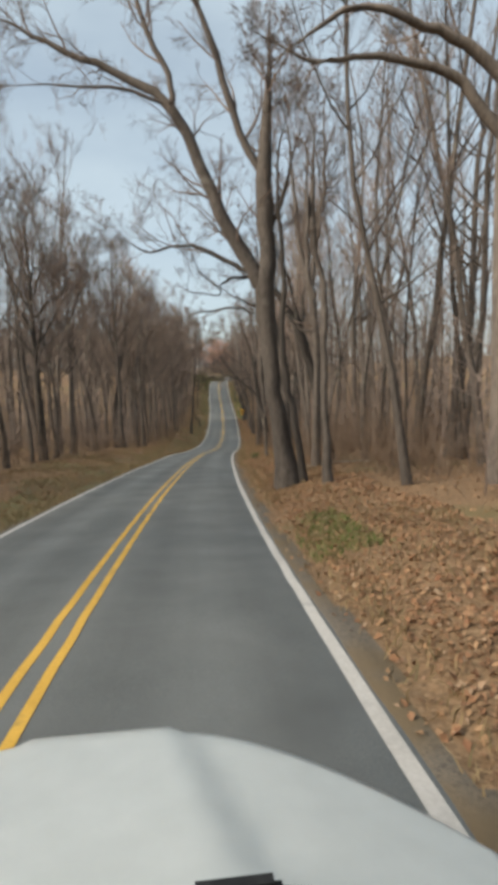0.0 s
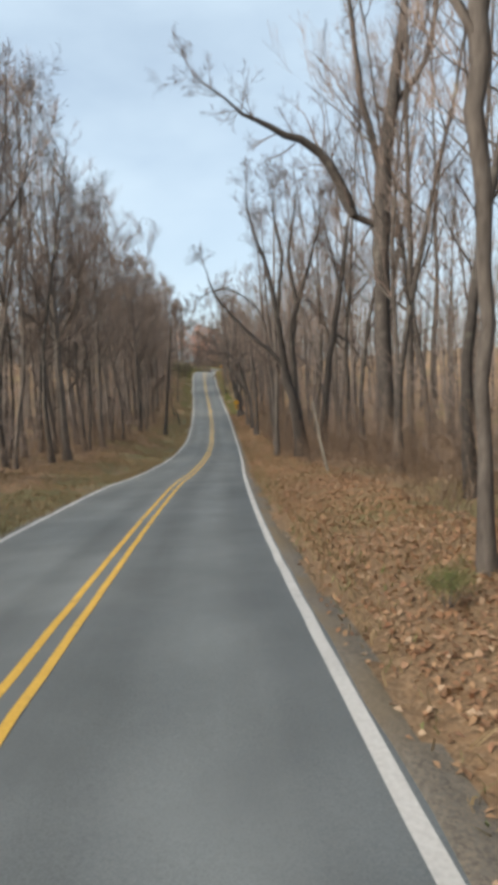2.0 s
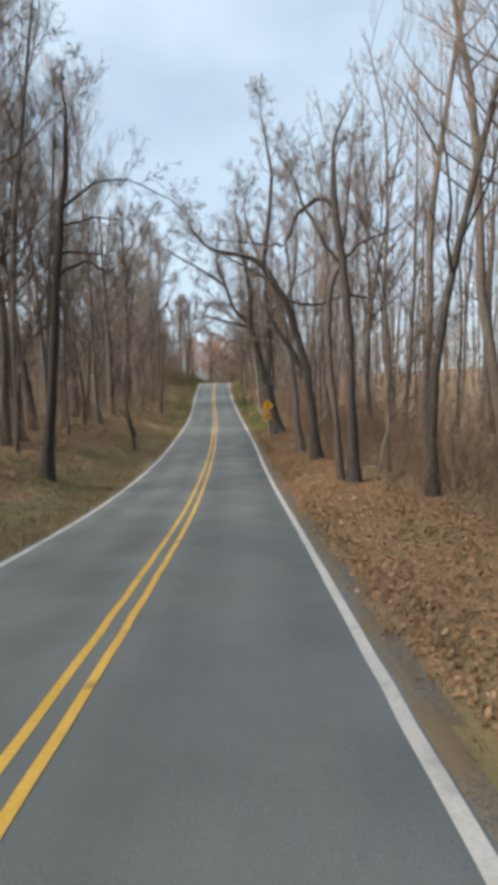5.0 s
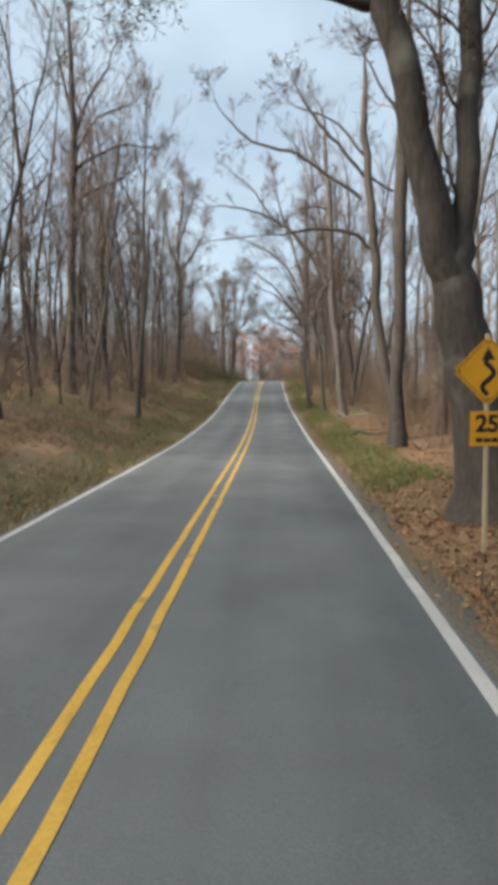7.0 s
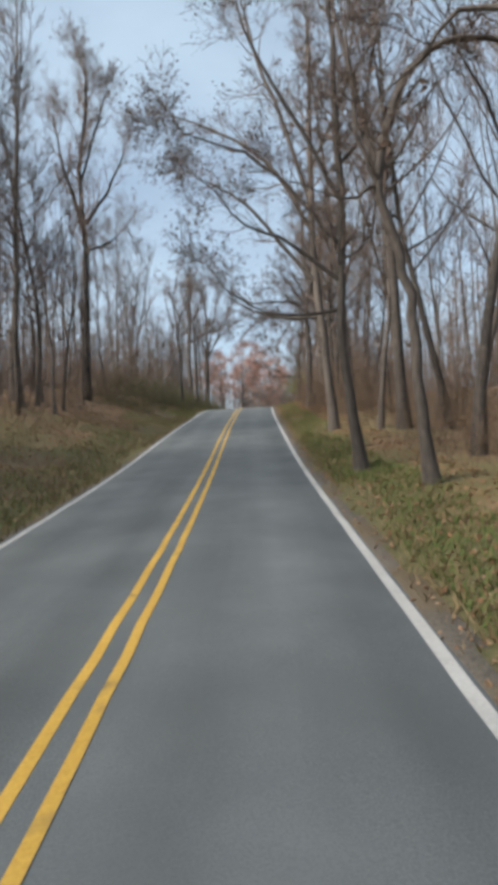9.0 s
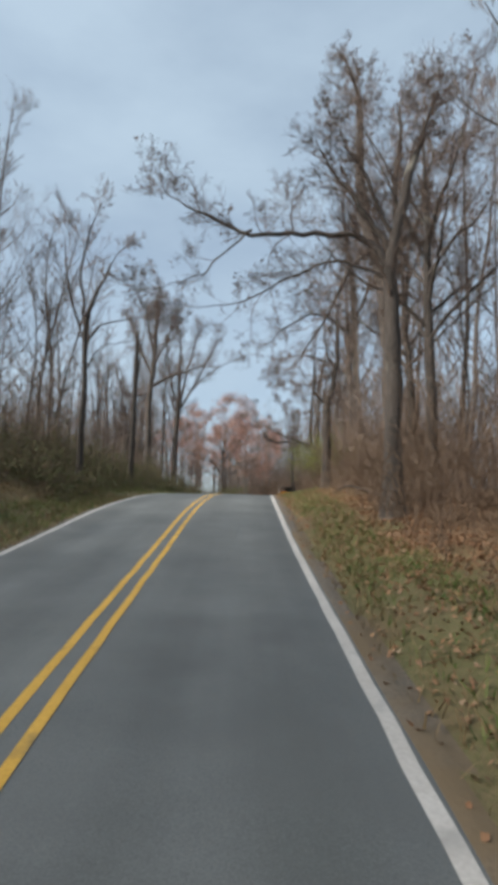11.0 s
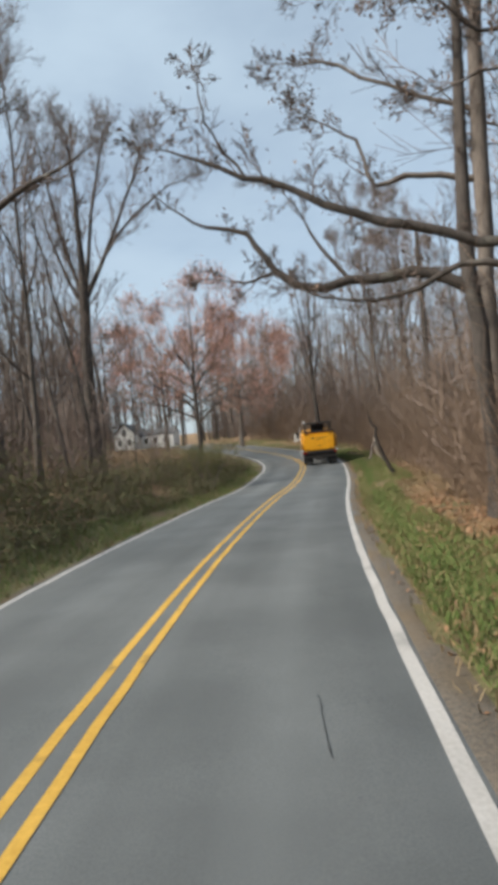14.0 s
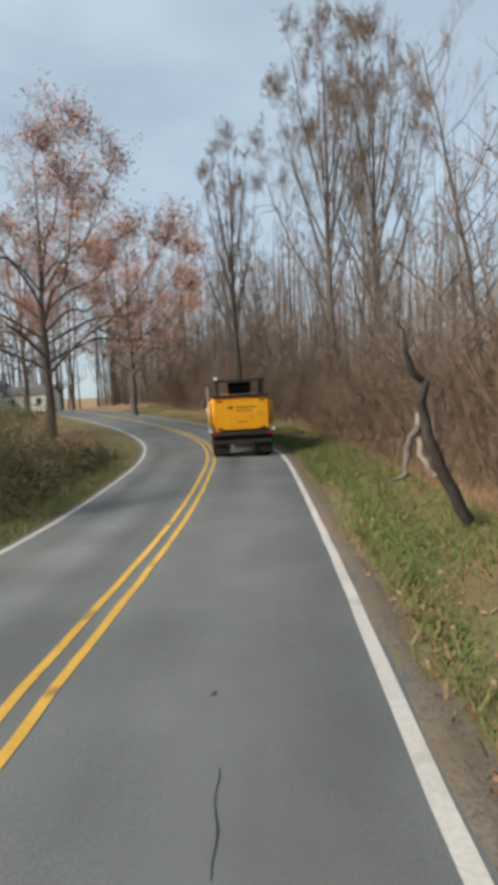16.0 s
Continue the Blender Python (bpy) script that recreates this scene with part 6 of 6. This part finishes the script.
    for z in (2.4, 3.1, 1.75, 2.1):
        part("bolt", cyl_bm((0, -.014, z), (0, -.008, z), .012, .012, 8), M_STEEL, root)
    tagged(root, "yellow winding road warning sign reading 25 on a post", "road sign")


curve_sign()


def roadside_box():
    root = new("utility_box")
    root.location = at(283, 7.2)
    part("body", box_bm(-.45, .45, -.3, .3, 0, .9, .04), M_HOUSE, root)
    part("cap", box_bm(-.5, .5, -.35, .35, .9, .97, .02), M_STEEL, root)
    tagged(root, "small pale box standing beside the bend", "utility box")


roadside_box()


def house(x, y, turn):
    """White gabled house among the trees."""
    root = new("house")
    root.matrix_basis = Matrix.Translation((x, y, float(ground_at(x, y)[0]) - .1)) @ Matrix.Rotation(turn, 4, "Z") @ Matrix.Scale(.78, 4)
    bm = bmesh.new()
    w, d, h, g = 2.3, 4.2, 3.6, 2.1
    pts = [(-w, -d, 0), (w, -d, 0), (w, -d, h), (0, -d, h + g), (-w, -d, h), (-w, d, 0), (w, d, 0), (w, d, h), (0, d, h + g), (-w, d, h)]
    vs = [bm.verts.new(p) for p in pts]
    for f in ((0, 1, 2, 3, 4), (9, 8, 7, 6, 5), (0, 4, 9, 5), (1, 6, 7, 2), (0, 5, 6, 1), (2, 7, 8, 3), (3, 8, 9, 4)):
        bm.faces.new([vs[i] for i in f])
    part("wall", bm, M_HOUSE, root, "white clapboard walls")
    for sgn in (-1, 1):
        bm = box_bm(0, 3.4, -d - .4, d + .4, 0, .14, .02)
        bm.transform(Matrix.Translation((0, 0, h + g + .06)) @ Matrix.Rotation(math.atan2(g, w), 4, "Y"))
        if sgn < 0:
            bm.transform(Matrix.Scale(-1, 4, (1, 0, 0)))
            bmesh.ops.reverse_faces(bm, faces=bm.faces[:])
        part("roof", bm, M_ROOF, root, "grey shingled roof slope")
    for cx, cz in ((-1.1, 1.7), (1.1, 1.7), (0, 3.9)):
        win = part("window", box_bm(cx - .55, cx + .55, -d - .05, -d - .002, cz - .75, cz + .75, .01), M_HOUSE, root)
        part("pane", box_bm(cx - .44, cx + .44, -d - .058, -d - .051, cz - .64, cz + .64), M_GLASS, win)
        part("glazing_bar", box_bm(cx - .44, cx + .44, -d - .066, -d - .059, cz - .03, cz + .03), M_HOUSE, win)
    wing = bmesh.new()
    pts = [(w, -1.6, 0), (w + 8, -1.6, 0), (w + 8, 3.4, 0), (w, 3.4, 0), (w, -1.6, 2.8), (w + 8, -1.6, 2.8), (w + 8, 3.4, 2.8), (w, 3.4, 2.8), (w + 8, .9, 4.3), (w, .9, 4.3)]
    vs = [wing.verts.new(p) for p in pts]
    for f in ((0, 1, 5, 4), (1, 2, 6, 8, 5), (2, 3, 7, 6), (3, 0, 4, 9, 7), (0, 3, 2, 1), (4, 5, 8, 9), (6, 7, 9, 8)):
        wing.faces.new([vs[i] for i in f])
    part("wing_wall", wing, M_HOUSE, root, "white clapboard side wing")
    bm = box_bm(w + .02, w + 8.3, -3.15, 0, 0, .12, .02)
    bm.transform(Matrix.Translation((0, .95, 4.36)) @ Matrix.Rotation(math.atan2(1.5, 2.5), 4, "X"))
    part("wing_roof", bm, M_ROOF, root, "grey shingled roof slope")
    bm = box_bm(w + .02, w + 8.3, 0, 3.15, 0, .12, .02)
    bm.transform(Matrix.Translation((0, .85, 4.36)) @ Matrix.Rotation(-math.atan2(1.5, 2.5), 4, "X"))
    part("wing_roof", bm, M_ROOF, root, "grey shingled roof slope")
    for cx in (4.0, 6.2, 8.4):
        win = part("window", box_bm(cx - .5, cx + .5, -1.65, -1.602, .95, 2.35, .01), M_HOUSE, root)
        part("pane", box_bm(cx - .4, cx + .4, -1.658, -1.651, 1.05, 2.25), M_GLASS, win)
    part("chimney", box_bm(1.2, 1.9, .6, 1.3, h + 1.0, h + g + 1.2, .02), M_ROOF, root)
    tagged(root, "white gabled house with grey roof behind the trees", "house")


house(-2.5, 314.0, radians(-12))


def yellow_truck():
    """Yellow tank-bodied work truck seen from behind, with a black rack on top."""
    s, off = 258.0, 1.35
    root = new("truck")
    x, y, z, h = frame_at(s)
    p = at(s, off)
    grade = float((rise_at(s + 4) - rise_at(s - 4)) / 8)
    root.matrix_basis = Matrix.Translation((p[0], p[1], float(p[2]) + .012)) @ Matrix.Rotation(float(h) + radians(-1), 4, "Z") @ Matrix.Rotation(math.atan(grade), 4, "X") @ Matrix.Scale(1.12, 4)
    # body: rounded tank with a flat back panel
    body = part("body", box_bm(-1.22, 1.22, 0.0, 4.6, .98, 2.28, .22, 5), M_TRUCK, root, "yellow rounded tank body", True)
    part("back_panel", box_bm(-1.02, 1.02, -.05, .0, 1.06, 2.20, .14, 4), M_TRUCK, body, "yellow rear door panel", False)
    for sgn in (-1, 1):
        bm = cyl_bm((sgn * 1.13, -.05, 1.18), (sgn * 1.13, -.05, 2.08), .035, .035, 10)
        part("side_rail", bm, M_CHROME, body, "bright steel rail")
    for i, (x0, x1, z0, z1) in enumerate(((-.5, -.3, 1.86, 1.95), (-.2, .55, 1.88, 1.92), (-.2, .4, 1.76, 1.79), (-.15, .2, 1.35, 1.38))):
        part("lettering", box_bm(x0, x1, -.056, -.052, z0, z1), M_CHASSIS, body)
    for zz in (1.12, 2.14):
        part("hinge", box_bm(-.9, -.7, -.07, -.045, zz - .03, zz + .03, .01), M_CHASSIS, body)
        part("hinge", box_bm(.7, .9, -.07, -.045, zz - .03, zz + .03, .01), M_CHASSIS, body)
    part("cab", box_bm(-1.2, 1.2, 4.7, 6.5, .7, 2.3, .18, 4), M_TRUCK, root, "yellow driver's cab", True)
    part("cab_window", box_bm(-.95, .95, 4.66, 4.72, 1.6, 2.1, .03), M_GLASS, root)
    part("chassis", box_bm(-.55, .55, .1, 6.9, .62, .98, .03), M_CHASSIS, root)
    part("rear_sill", box_bm(-1.2, 1.2, -.12, .2, .84, 1.0, .03), M_CHASSIS, root, "dark rear sill")
    part("bumper", box_bm(-1.15, 1.15, -.1, .02, .52, .68, .03), M_CHASSIS, root)
    part("tow_plate", box_bm(-.35, .35, -.14, -.02, .40, .66, .02), M_CHASSIS, root)
    for sgn in (-1, 1):
        part("mud_flap", box_bm(sgn * .82 - .33, sgn * .82 + .33, .05, .08, .16, .84, .01), M_RUBBER, root)
        part("tail_lamp", box_bm(sgn * 1.05 - .12, sgn * 1.05 + .12, -.14, -.10, .86, .97, .02), M_LAMP, root, "red tail lamp")
        part("reflector", box_bm(sgn * 1.18 - .05, sgn * 1.18 + .05, -.15, -.11, 1.0, 1.1, .01), M_HOUSE, root)
        part("mirror", box_bm(sgn * 1.42 - .1, sgn * 1.42 + .1, 6.2, 6.28, 1.7, 2.15, .03), M_CHASSIS, root)
        part("mirror_arm", cyl_bm((sgn * 1.1, 6.3, 2.05), (sgn * 1.42, 6.24, 2.05), .02, .02, 8), M_CHASSIS, root)
        for yy, xx in ((.75, .82), (5.7, .98)):
            wheel = new("wheel")
            wheel.parent = root
            for xo in ((-.17, .17) if yy < 2 else (0,)):
                part("tyre", cyl_bm((sgn * xx + xo - .14, yy, .5), (sgn * xx + xo + .14, yy, .5), .5, .5, 28, .05), M_RUBBER, wheel)
            part("rim", cyl_bm((sgn * xx + sgn * .28, yy, .5), (sgn * xx + sgn * .34, yy, .5), .27, .2, 18), M_STEEL, wheel)
    # open black rack on top
    for sgn in (-1, 1):
        for yy in (.35, 1.6):
            part("rack_post", box_bm(sgn * .86 - .05, sgn * .86 + .05, yy - .05, yy + .05, 2.26, 2.86, .01), M_CHASSIS, root)
    part("rack_top", box_bm(-.98, .98, .25, 1.75, 2.84, 2.95, .03), M_CHASSIS, root, "black rack roof")
    part("rack_floor", box_bm(-1.05, 1.05, .15, 1.9, 2.25, 2.36, .03), M_CHASSIS, root)
    part("rack_drum", cyl_bm((-.45, 1.0, 2.6), (.45, 1.0, 2.6), .22, .22, 18, .02), M_CHASSIS, root, "dark reel in the rack")
    part("side_ladder", box_bm(-1.28, -1.2, .4, .7, 1.0, 2.7, .02), M_STEEL, root)
    part("beacon", cyl_bm((-.9, .4, 2.95), (-.9, .4, 3.04), .07, .05, 12), M_HOUSE, root)
    tagged(root, "yellow tank-bodied work truck with a black top rack on the road", "truck")


yellow_truck()


def white_truck():
    """White bonneted truck standing where the drive begins; its windscreen is behind the camera's place."""
    s = -4.62
    root = new("white_truck")
    x, y, z, h = frame_at(s)
    p = at(s, 1.22)
    root.matrix_basis = Matrix.Translation((p[0], p[1], float(p[2]) + .012)) @ Matrix.Rotation(float(h), 4, "Z") @ Matrix.Rotation(math.atan(-.096), 4, "X")
    # bonnet: crowned surface that falls away to nose and wings
    W, Y0, Y1 = 1.30, .92, 2.10
    nx, ny = 41, 25
    V, Fc = [], []
    for j in range(ny):
        t = j / (ny - 1)
        for i in range(nx):
            u = -1 + 2 * i / (nx - 1)
            X = u * W
            yy = Y0 + (Y1 - .62 * max(0, abs(X) - .2) ** 1.7 - Y0) * t
            crown = 1.19 - .04 * t - .16 * max(0, abs(X) - .35) ** 1.6
            e = .24 + .34 * (1 - t)
            ridge = .030 * smooth(e + .05, e - .02, abs(X)) * smooth(1.0, .8, t)
            nose = -2.5 * max(0, t - .86) ** 1.4
            V.append((X, yy, crown + float(ridge) + nose))
    for j in range(ny - 1):
        for i in range(nx - 1):
            a = j * nx + i
            Fc.append((a, a + 1, a + nx + 1, a + nx))
    hood = mesh_object("hood", V, Fc, M_HOOD, root, "glossy white crowned hood", True)
    sol = hood.modifiers.new("thickness", "SOLIDIFY")
    sol.thickness, sol.offset = .02, -1
    part("nose", box_bm(-.85, .85, 1.5, 1.9, .5, .96, .12, 3), M_HOOD, root)
    part("grille", box_bm(-.6, .6, 1.88, 1.94, .6, .92, .03), M_CHASSIS, root)
    part("bumper", box_bm(-1.15, 1.15, 1.9, 2.2, .35, .58, .05), M_CHASSIS, root)
    part("cowl", box_bm(-1.05, 1.05, .74, .95, 1.12, 1.20, .02), M_CHASSIS, root, "black plastic cowl")
    for sgn in (-1, 1):
        part("fender", box_bm(sgn * .98 - .16, sgn * .98 + .16, .3, 1.5, .55, .96, .1, 3), M_HOOD, root)
        part("headlight", box_bm(sgn * .82 - .18, sgn * .82 + .18, 1.62, 1.74, .7, .88, .04), M_CHROME, root)
        part("door", box_bm(sgn * 1.1 - .04, sgn * 1.1 + .04, -1.2, .45, .6, 1.4, .03), M_HOOD, root)
        part("pillar", cyl_bm((sgn * 1.02, .80, 1.2), (sgn * .95, -.75, 2.6), .05, .05, 8), M_HOOD, root)
        for yy in (1.15, -2.6):
            wheel = new("wheel")
            wheel.parent = root
            part("tyre", cyl_bm((sgn * 1.0 - .13, yy, .45), (sgn * 1.0 + .13, yy, .45), .45, .45, 28, .05), M_RUBBER, wheel)
            part("rim", cyl_bm((sgn * 1.1, yy, .45), (sgn * 1.15, yy, .45), .25, .2, 16), M_STEEL, wheel)
    bm = bmesh.new()
    vs = [bm.verts.new(q) for q in ((-1.0, .80, 1.18), (1.0, .80, 1.18), (.93, -.74, 2.58), (-.93, -.74, 2.58))]
    bm.faces.new(vs)
    bmesh.ops.solidify(bm, geom=bm.faces[:], thickness=.012)
    part("windscreen", bm, M_GLASS, root)
    part("roof", box_bm(-1.0, 1.0, -2.2, -.58, 2.56, 2.66, .04), M_HOOD, root)
    part("cab_back", box_bm(-1.1, 1.1, -2.25, -2.15, .6, 2.58, .03), M_HOOD, root)
    part("chassis", box_bm(-.5, .5, -4.2, 1.7, .4, .7, .03), M_CHASSIS, root)
    part("load_bed", box_bm(-1.15, 1.15, -4.6, -2.3, .75, 1.2, .05), M_HOOD, root)
    # wiper parked along the foot of the windscreen
    tb = Tubes()
    tb.add([(.02, .93, 1.195), (.14, .95, 1.22), (.36, 1.0, 1.275), (.55, .99, 1.272), (.86, .96, 1.24)], [.012, .014, .016, .016, .02], 6)
    v, f = tb.arrays()
    wiper = mesh_object("wiper", v, f, M_BLACK, root, "black wiper arm")
    part("pivot", box_bm(.34, .56, .97, 1.04, 1.26, 1.30, .02), M_BLACK, wiper)
    part("blade", box_bm(.05, .78, .93, .945, 1.215, 1.242, .005), M_RUBBER, wiper)
    tagged(root, "white bonneted truck with black wipers standing in the lane", "truck")


white_truck()


def road_crack(pts, width, road):
    """A tarred crack in the asphalt; pts: (s, off)."""
    rng = np.random.default_rng(int(pts[0][0] * 10))
    n = max(2, int(abs(pts[-1][0] - pts[0][0]) * 8) + 2)
    s = np.linspace(pts[0][0], pts[-1][0], n)
    o = np.interp(s, [p[0] for p in pts], [p[1] for p in pts]) + np.cumsum(rng.normal(0, .012, n))
    w = width * rng.uniform(.35, 1.1, n)
    a, b = at(s, o - w), at(s, o + w)
    v = np.stack([a, b], 1).reshape(-1, 3)
    v[:, 2] += .0165
    i = np.arange(n - 1) * 2
    mesh_object("crack", v, np.stack([i, i + 1, i + 3, i + 2], -1), M_TAR, road)


def road_spot(s, o, r, road):
    rng = np.random.default_rng(int(s * 10))
    a = np.arange(9) * 2 * math.pi / 9
    rr = r * rng.uniform(.35, .8, 9)
    v = at(s + np.cos(a) * rr * 1.5, o + np.sin(a) * rr)
    v[:, 2] += .0165
    mesh_object("tar_spot", v, [tuple(range(9))], M_TAR, road)


ROAD = bpy.data.objects["road"]
for a, b, o0, o1 in ((188.4, 191.3, 1.6, 1.7), (186.3, 187.0, 1.52, 1.5), (237.2, 238.1, 1.68, 1.7), (234.4, 236.3, 1.94, 1.9), (218.4, 219.4, 2.12, 2.1), (207.0, 207.5, 2.06, 2.06), (230.3, 230.9, 1.53, 1.5)):
    road_crack([(a, o0), (b, o1)], .007, ROAD)
for s, o, r in ((239.1, 1.51, .05), (145.3, 1.01, .055), (136.9, 1.07, .06), (132.2, -1.78, .06), (130.3, -1.53, .06), (209.0, 1.35, .06), (228.75, 2.93, .10)):
    road_spot(s, o, r, ROAD)


def road_marker():
    """Raised marker set between the yellow lines."""
    root = new("pavement_marker")
    h = float(np.interp(127.5, S_LINE, heads))
    root.matrix_basis = Matrix.Translation(Vector(at(127.5, 0.0)) + Vector((0, 0, .012))) @ Matrix.Rotation(h, 4, "Z")
    part("base", box_bm(-.05, .05, -.10, .10, 0, .012, .004), M_STEEL, root, "grey cast base")
    part("lens", box_bm(-.045, .045, -.05, .05, .012, .026, .006), M_POST, root, "pale reflector")
    tagged(root, "small raised reflective marker between the yellow lines", "road marker")


road_marker()
